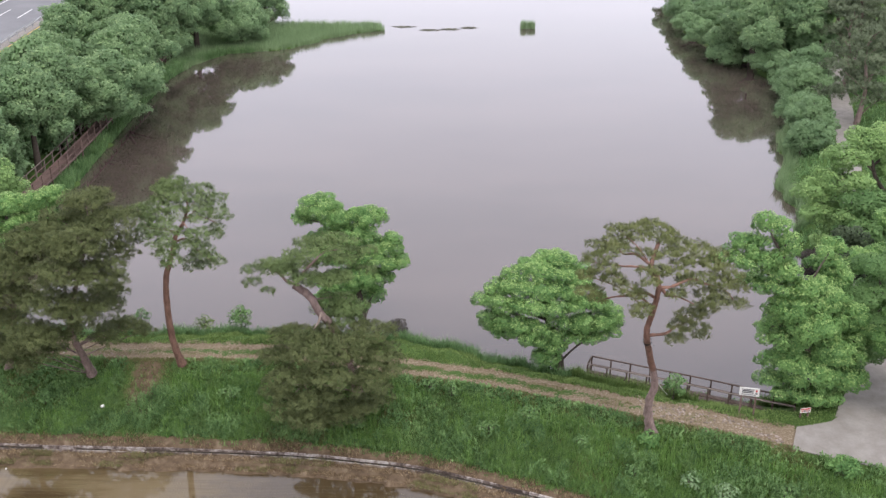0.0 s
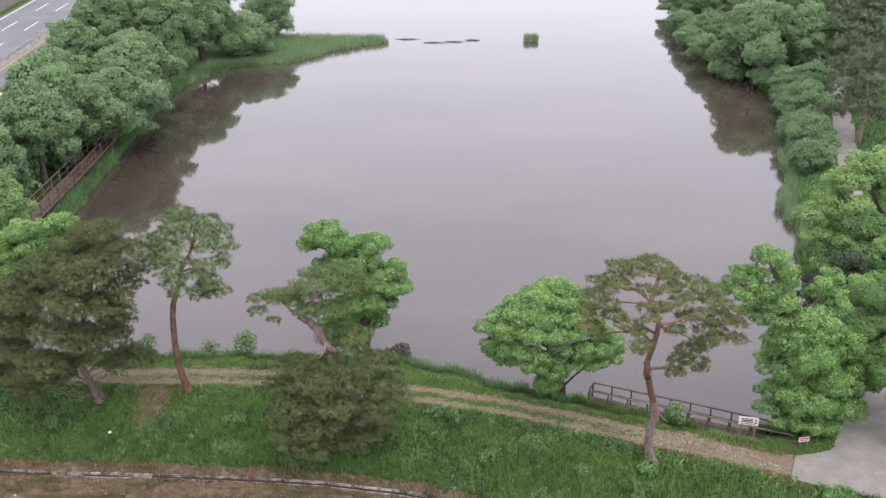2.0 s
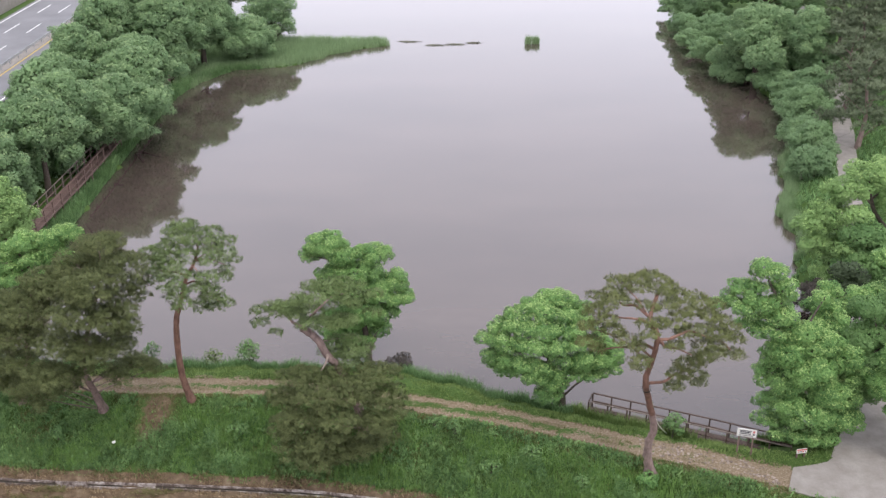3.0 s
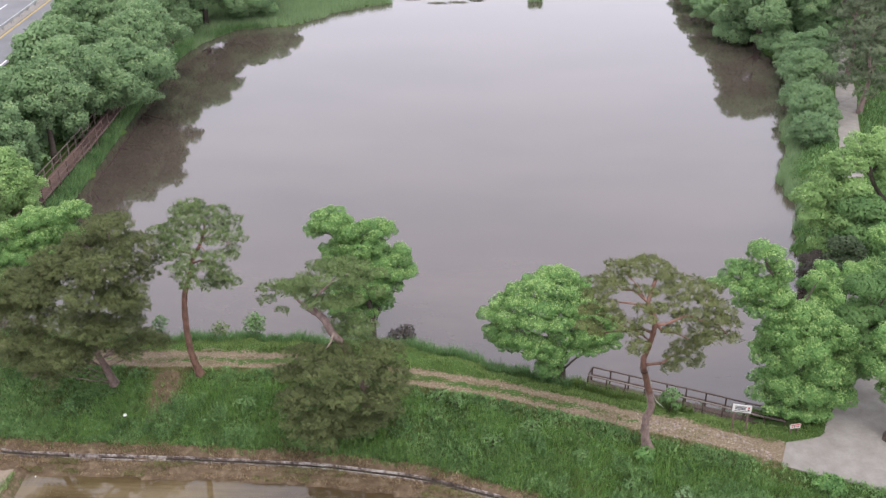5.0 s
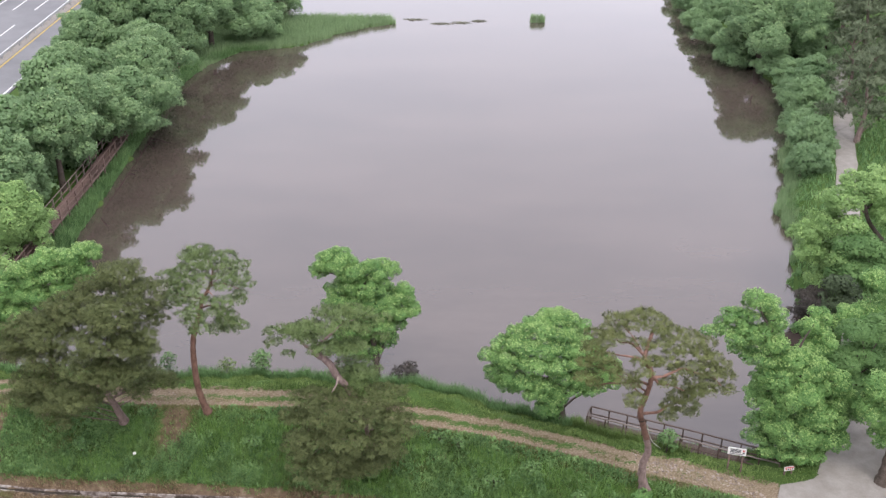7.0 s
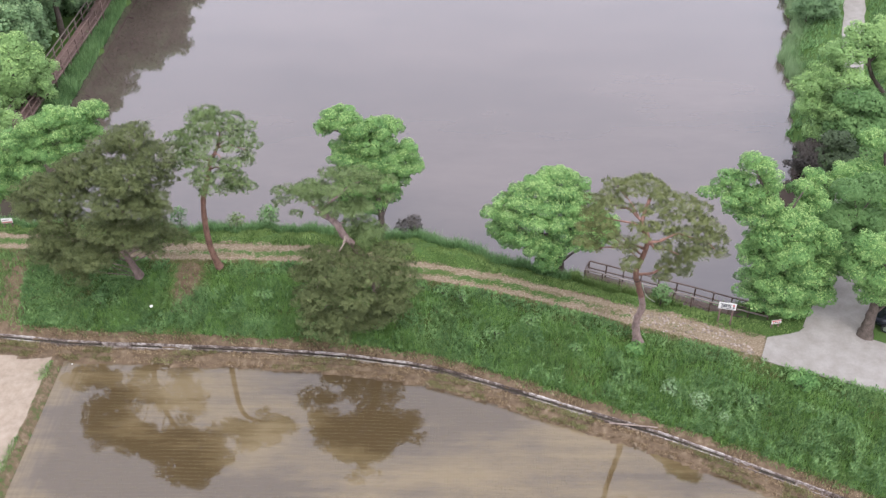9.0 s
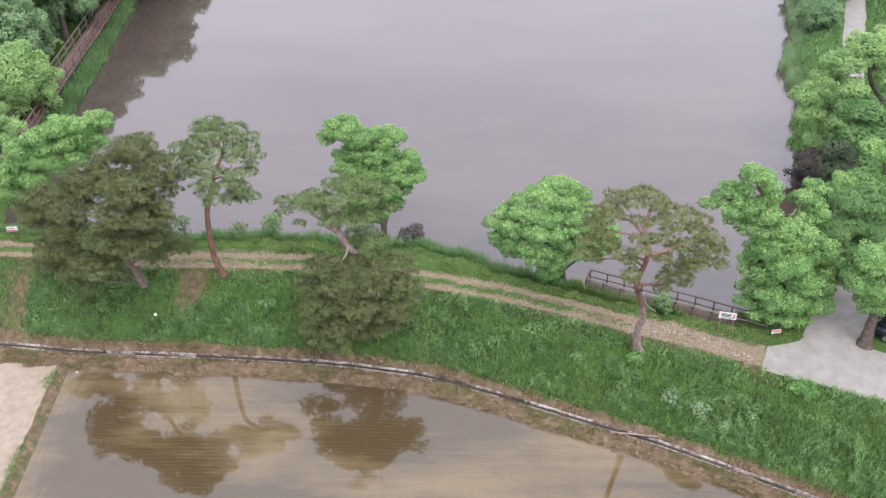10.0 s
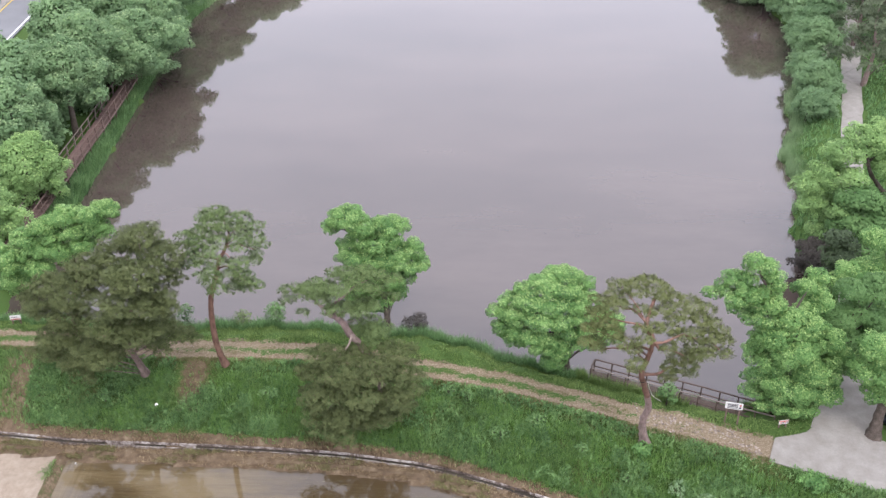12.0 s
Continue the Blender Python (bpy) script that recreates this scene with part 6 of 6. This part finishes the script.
# thinner, yellower growth high on the bank and in drifts
sere = (patchy(p, 0.22, 15) + 0.45 * patchy(p, 0.9, 17) + 0.55 * (k - 0.55) > 0.02) & (rng.random(len(p)) < 0.75)
grass("sere_grass", p[sere], tall[sere] * 0.75, 0.045, M_GRASS_WORN, 76, 3, 0.6, "yellowing thin grass high on the dyke's face")
p, k, tall = p[~sere], k[~sere], tall[~sere]
grass("bank_grass", p, tall, 0.055, M_GRASS, 78, 3, 0.5, "dense rank green grass on the dyke's face")
# broad-leaved weeds in drifts
q, k = spread(rng, 30000, -32, 26, lambda x: flume_y(x) + 0.9, lambda x: track_y(x) - 1.2)
keep = patchy(q, 0.5, 9) + 0.8 * patchy(q, 1.6, 13) + 0.35 * rng.standard_normal(len(q)) > -0.1
keep &= (np.exp(-((q[:, 0] + 17.8) / 1.5) ** 2) < 0.4) & (q[:, 0] > -29)
q = q[keep] + np.array([0, 0, 0.12])
grass("broadleaf_weeds", q, rng.uniform(0.14, 0.3, len(q)), 0.11, M_WEED, 79, 5, 1.0, "leafy green weeds among the bank's grass", LEAFLET)
# tall leafy stalks in stands low on the bank
q, k = spread(rng, 9000, -31, 26, lambda x: flume_y(x) + 1.0, lambda x: flume_y(x) + 0.55 * (track_y(x) - flume_y(x)))
q = q[(patchy(q, 0.28, 43) + 0.4 * patchy(q, 1.5, 45) + 0.015 * q[:, 0] > 0.12)]
tip = np.repeat(q, 7, 0)
lift = np.tile(np.linspace(0.15, 0.85, 7), len(q)) * np.repeat(rng.uniform(0.6, 1.05, len(q)), 7)
tip[:, 2] += lift
tip[:, :2] += rng.normal(0, 0.03, (len(tip), 2))
grass("tall_weeds", tip, np.full(len(tip), 0.2), 0.065, M_WEED, 75, 2, 1.1, "stands of tall leafy green weeds on the dyke's face", LEAFLET)
q, k = spread(rng, 22000, -31, 26, lambda x: flume_y(x) + 0.9, lambda x: flume_y(x) + 0.7 * (track_y(x) - flume_y(x)))
q = q[(patchy(q, 0.3, 63) + 0.5 * patchy(q, 1.7, 65) + 0.015 * q[:, 0] > -0.02) & (np.abs(q[:, 0] + 17.8) > 1.6) & (q[:, 0] > -28.5)]
grass("tall_grass", q, rng.uniform(0.35, 0.75, len(q)), 0.038, M_STALK, 74, 3, 0.3, "tall upright bright green grass on the dyke's face")
# dry brown fringe above the flume
p, k = spread(rng, 9000, -32, 27, lambda x: flume_y(x) + 0.3, lambda x: flume_y(x) + 1.15)
p = p[patchy(p, 0.5, 21) > -0.15]
grass("dry_fringe", p, rng.uniform(0.12, 0.34, len(p)), 0.03, M_STRAW, 80, 3, 0.7, "dry brown grass fringe above the flume")
p, k = spread(rng, 13000, -31, 24, lambda x: flume_y(x) - 1.3, lambda x: flume_y(x) - 0.32)
keep = patchy(p, 0.6, 25) > -0.4
grass("dry_fringe", p[keep], rng.uniform(0.06, 0.2, keep.sum()), 0.03, M_STRAW, 81, 3, 0.8, "sparse dry grass on the mud beside the paddy")
keep = patchy(p, 0.45, 29) > 0.0
grass("berm_weeds", p[keep], rng.uniform(0.08, 0.25, keep.sum()), 0.04, M_GRASS_WORN, 82, 3, 0.8, "sparse green weeds on the muddy berm")
# verges of the track and the strip down to the water
p, k = spread(rng, 19000, -34, 24, lambda x: track_y(x) + 0.95, lambda x: shore_y(x) - 0.5)
off_lane = np.abs(p[:, 0] - np.interp(p[:, 1], [y for x, y in LANE], [x for x, y in LANE])) > 1.9
p = p[((p[:, 0] < 18.8) | (p[:, 1] > 45.15 + np.maximum(0, p[:, 0] - 20.5) * 0.45)) & off_lane & off_deck(p)]
grass("verge_grass", p, np.clip(0.2 + 0.16 * patchy(p, 0.5, 31), 0.08, 0.5), 0.05, M_GRASS_PALE, 83, 3, 0.5, "pale green verge grass between track and lake")
p, k = spread(rng, 11000, -34, 22, lambda x: shore_y(x) - 1.25, lambda x: shore_y(x) + 0.3)
p = p[off_deck(p)]
grass("shore_sedge", p, rng.uniform(0.45, 0.9, len(p)) * (1 + 0.35 * patchy(p, 0.6, 47)), 0.05, M_GRASS_SHORE, 84, 4, 0.5, "dark green sedge along the waterline")
p, k = spread(rng, 3600, 8.0, 20.3, lambda x: shore_y(x) - 1.5, lambda x: shore_y(x) - 0.6)
p = p[off_deck(p)]
grass("shore_sedge", p, rng.uniform(0.5, 0.95, len(p)), 0.05, M_GRASS_PALE, 97, 4, 0.35, "tall grass against the boardwalk's landward side")
p, k = spread(rng, 5200, -34, 19, lambda x: track_y(x) - 0.42, lambda x: track_y(x) + 0.42)
keep = (patchy(p, 0.5, 37) > -0.1 + 0.35 * np.clip((p[:, 0] - 8) / 6, 0, 1))
grass("track_grass", p[keep], rng.uniform(0.04, 0.13, keep.sum()), 0.03, M_GRASS_WORN, 85, 3, 0.8, "short worn grass between wheel ruts")
p, k = spread(rng, 7000, -34, 19, lambda x: track_y(x) - 1.35, lambda x: track_y(x) - 0.85)
grass("verge_grass", p, rng.uniform(0.06, 0.22, len(p)), 0.03, M_GRASS_WORN, 86, 3, 0.7, "short pale grass on the track's edge")
# grass on the bund beside the dry field
p = np.stack([rng.normal(-25.7, 0.3, 1500), rng.uniform(30, 44.8, 1500), np.zeros(1500)], -1)
p = p[(patchy(p, 0.4, 41) > -0.1) & ((p[:, 1] < 38.5) | (p[:, 1] > 43.2))]
p[:, 2] = land_z(p[:, 0], p[:, 1]) - 0.02
grass("bund_grass", p, rng.uniform(0.08, 0.22, len(p)), 0.03, M_GRASS, 87, 4, 0.7, "green grass tufts on an earth bund")
# lane verges and the ground under the eastern trees
p = np.stack([rng.uniform(20, 60, 34000), rng.uniform(41, 132, 34000), np.zeros(34000)], -1)
lane_x = np.interp(p[:, 1], [y for x, y in LANE], [x for x, y in LANE])
d = lake_depth(p[:, 0], p[:, 1])
keep = (d < 0) & (np.abs(p[:, 0] - lane_x) > 1.25) & (p[:, 0] < lane_x + 9) & ~(p[:, 1] < 49.5)
p = p[keep]
p[:, 2] = land_z(p[:, 0], p[:, 1]) - 0.03
grass("lakeside_grass", p, rng.uniform(0.3, 0.8, len(p)), 0.11, M_GRASS_SHORE, 88, 3, 0.5, "rank green grass along the lane and shore")
# western shore growth between walkway and water
yy = rng.uniform(62, 136, 12000)
xx = np.interp(yy, WEST_Y, WEST_X) + 0.4 - np.abs(rng.normal(0, 0.9, 12000))
p = np.stack([xx, yy, np.maximum(land_z(xx, yy), 0) - 0.03], -1)
grass("lakeside_grass", p, rng.uniform(0.45, 1.1, len(p)) * (1 + 0.5 * patchy(p, 0.4, 51)), 0.10, M_GRASS_SHORE, 89, 4, 0.45, "green waterside growth below the walkway")


def reeds(name, x0, x1, y0, y1, n, keep, height, seed, label):
    rng = np.random.default_rng(seed)
    p = np.stack([rng.uniform(x0, x1, n), rng.uniform(y0, y1, n), np.full(n, -0.1)], -1)
    p = p[keep(p[:, 0], p[:, 1])]
    return grass(name, p, rng.uniform(0.75, 1.15, len(p)) * height, 0.06, M_REED, seed, 5, 0.14, label)


reeds("reed_bed", -36, -9, 126, 153, 17000, lambda x, y: lake_depth(x, y) < 0.3, 1.2, 90, "green reed bed reaching out into the lake")
reeds("reed_clump", 11.4, 13.4, 150.0, 151.0, 260, lambda x, y: np.abs(x - 12.35) > 0.15, 1.25, 91, "small clump of reeds standing in open water")
reeds("reed_bed", 29, 38, 75, 102, 17000, lambda x, y: (lake_depth(x, y) < 0.1) & (lake_depth(x, y) > -3), 1.3, 92, "tall green reeds along the east shore")


def build_scum():
    """A broken line of floating weed on the far water."""
    for k, (x, y, ln, wd) in enumerate([(-6.2, 151.4, 1.6, 0.2), (-2.2, 149.2, 1.5, 0.25), (0.9, 149.7, 1.5, 0.35), (3.5, 150.7, 1.2, 0.3)]):
        rng = np.random.default_rng(900 + k)
        n = 260
        p = np.stack([x + rng.normal(0, ln * 0.4, n), y + rng.normal(0, wd * 0.5, n) + 0.3 * np.sin(np.linspace(0, 9, n)), np.full(n, 0.01)], -1)
        d = rng.standard_normal((n, 3)) * np.array([1, 1, 0.12])
        v, f = strew(LEAF, p, d, np.tile([0, 0, 1.0], (n, 1)) + 0.1 * d, rng.uniform(0.2, 0.45, n), rng.uniform(0.15, 0.3, n))
        tagged(soup("floating_weed", v, f, M_SCUM), "dark mat of floating weed on still water", "water weed", "floating weed", "stuff")


build_scum()

# rice shoots set in rows across the paddy
gx, gy = np.meshgrid(np.arange(-23.6, 20, 0.17), np.arange(26, 45, 0.27))
rng = np.random.default_rng(95)
p = np.stack([gx.ravel() + rng.normal(0, 0.015, gx.size), gy.ravel() + 0.05 * np.sin(gx.ravel() * 0.7) + rng.normal(0, 0.012, gx.size), np.full(gx.size, PADDY_Z - 0.03)], -1)
p = p[p[:, 1] < flume_y(p[:, 0]) - 1.9]
p = p[rng.random(len(p)) < 0.9]
tuft = np.repeat(p, 3, 0)
turn = np.tile([0.0, 2.1, 4.2], len(p)) + np.repeat(rng.uniform(0, 2, len(p)), 3)
way = np.stack([np.cos(turn), np.sin(turn), np.full_like(turn, 0.9)], -1)
v, f = strew(NEEDLE, tuft, way, np.stack([-np.cos(turn), -np.sin(turn), np.full_like(turn, 1.1)], -1), rng.uniform(0.08, 0.13, len(tuft)), np.full(len(tuft), 0.045))
tagged(soup("rice_shoots", v, f, M_SHOOT), "rows of thin young rice shoots in muddy water", "rice", kind="stuff")


# ---- loose stones, clods and litter ----
def stone_meshes(mat, count=6, seed=3):
    out = []
    rng = np.random.default_rng(seed)
    for k in range(count):
        bm = bmesh.new()
        bmesh.ops.create_icosphere(bm, subdivisions=1, radius=1.0)
        for v in bm.verts:
            v.co = Vector(v.co) * (0.8 + 0.4 * rng.random())
            v.co.z *= 0.55
        me = bpy.data.meshes.new("stone")
        bm.to_mesh(me)
        bm.free()
        me.materials.append(mat)
        out.append(me)
    return out


def build_stones():
    rng = np.random.default_rng(12)
    rubble = thing("track_rubble", (14.0, 46.2, CREST), "pale broken stones bedded in the dirt track", "stones")
    shapes = stone_meshes(M_STONE)
    for k in range(300):
        x = rng.uniform(11.2, 18.3) if k < 240 else rng.uniform(-24, -16)
        off = rng.normal(0.1, 0.42)
        s = rng.uniform(0.035, 0.1) * (1 if k < 240 else 0.7)
        y = float(track_y(x)) + off
        put("stone", shapes[k % 6], pose(x, y, float(land_z(x, y)) - 0.03, 0, 0, rng.uniform(0, 360)) @ Matrix.Diagonal((s * rng.uniform(0.8, 1.6), s, s * 0.8, 1)), rubble)
    shapes = stone_meshes(M_CLOD, 6, 9)
    clods = thing("mud_clods", (10.0, 38.6, FLUME_Z), "pale dried clods on the muddy berm", "clods")
    for k in range(120):
        x = rng.uniform(-20, 19)
        y = float(flume_y(x)) - rng.uniform(0.4, 1.5)
        s = rng.uniform(0.03, 0.1)
        put("clod", shapes[k % 6], pose(x, y, float(land_z(x, y)) + s * 0.2, 0, 0, rng.uniform(0, 360)) @ Matrix.Diagonal((s * rng.uniform(0.9, 2.2), s, s * 0.7, 1)), clods)


build_stones()


def crumpled(name, at, size, mat, seed, label, category):
    rng = np.random.default_rng(seed)
    bm = bmesh.new()
    bmesh.ops.create_icosphere(bm, subdivisions=2, radius=size)
    for v in bm.verts:
        v.co = Vector(v.co) * float(rng.uniform(0.7, 1.2))
        v.co.z *= 0.7
    ob = part(name, bm, mat)
    ob.location = at
    return tagged(ob, label, category)


crumpled("plastic_bag", (-19.97, 48.8, float(land_z(-19.97, 48.8)) + 0.3), 0.12, M_SIGN, 7, "crumpled white plastic bag caught in the grass", "litter")
crumpled("plastic_scrap", (-24.4, 44.9, PADDY_Z + 0.03), 0.06, M_SIGN, 8, "white plastic scrap in the paddy's corner", "litter")


def build_rope():
    ob = tube("guy_rope", [(11.1, 44.7, 6.4), (11.6, 45.9, 4.7), (12.2, 47.2, 3.1), (13.0, 48.4, 1.7)], 0.022, 0.022, M_ROPE, None, 6, 5, 0.0, 3)
    tagged(ob, "pale rope tied from a pine trunk to the ground", "rope")


build_rope()


def build_pole():
    m, ln = between((9.3, 39.9, FLUME_Z + 0.16), (12.1, 39.55, FLUME_Z + 0.19))
    bm = bmesh.new()
    bmesh.ops.create_cone(bm, cap_ends=True, segments=8, radius1=0.05, radius2=0.04, depth=ln, matrix=m @ pose(0, 0, 0, 0, 90, 0))
    tagged(part("pole", bm, M_BARK_DEAD, None, smooth=True), "pale wooden pole lying across the flume", "pole")


build_pole()
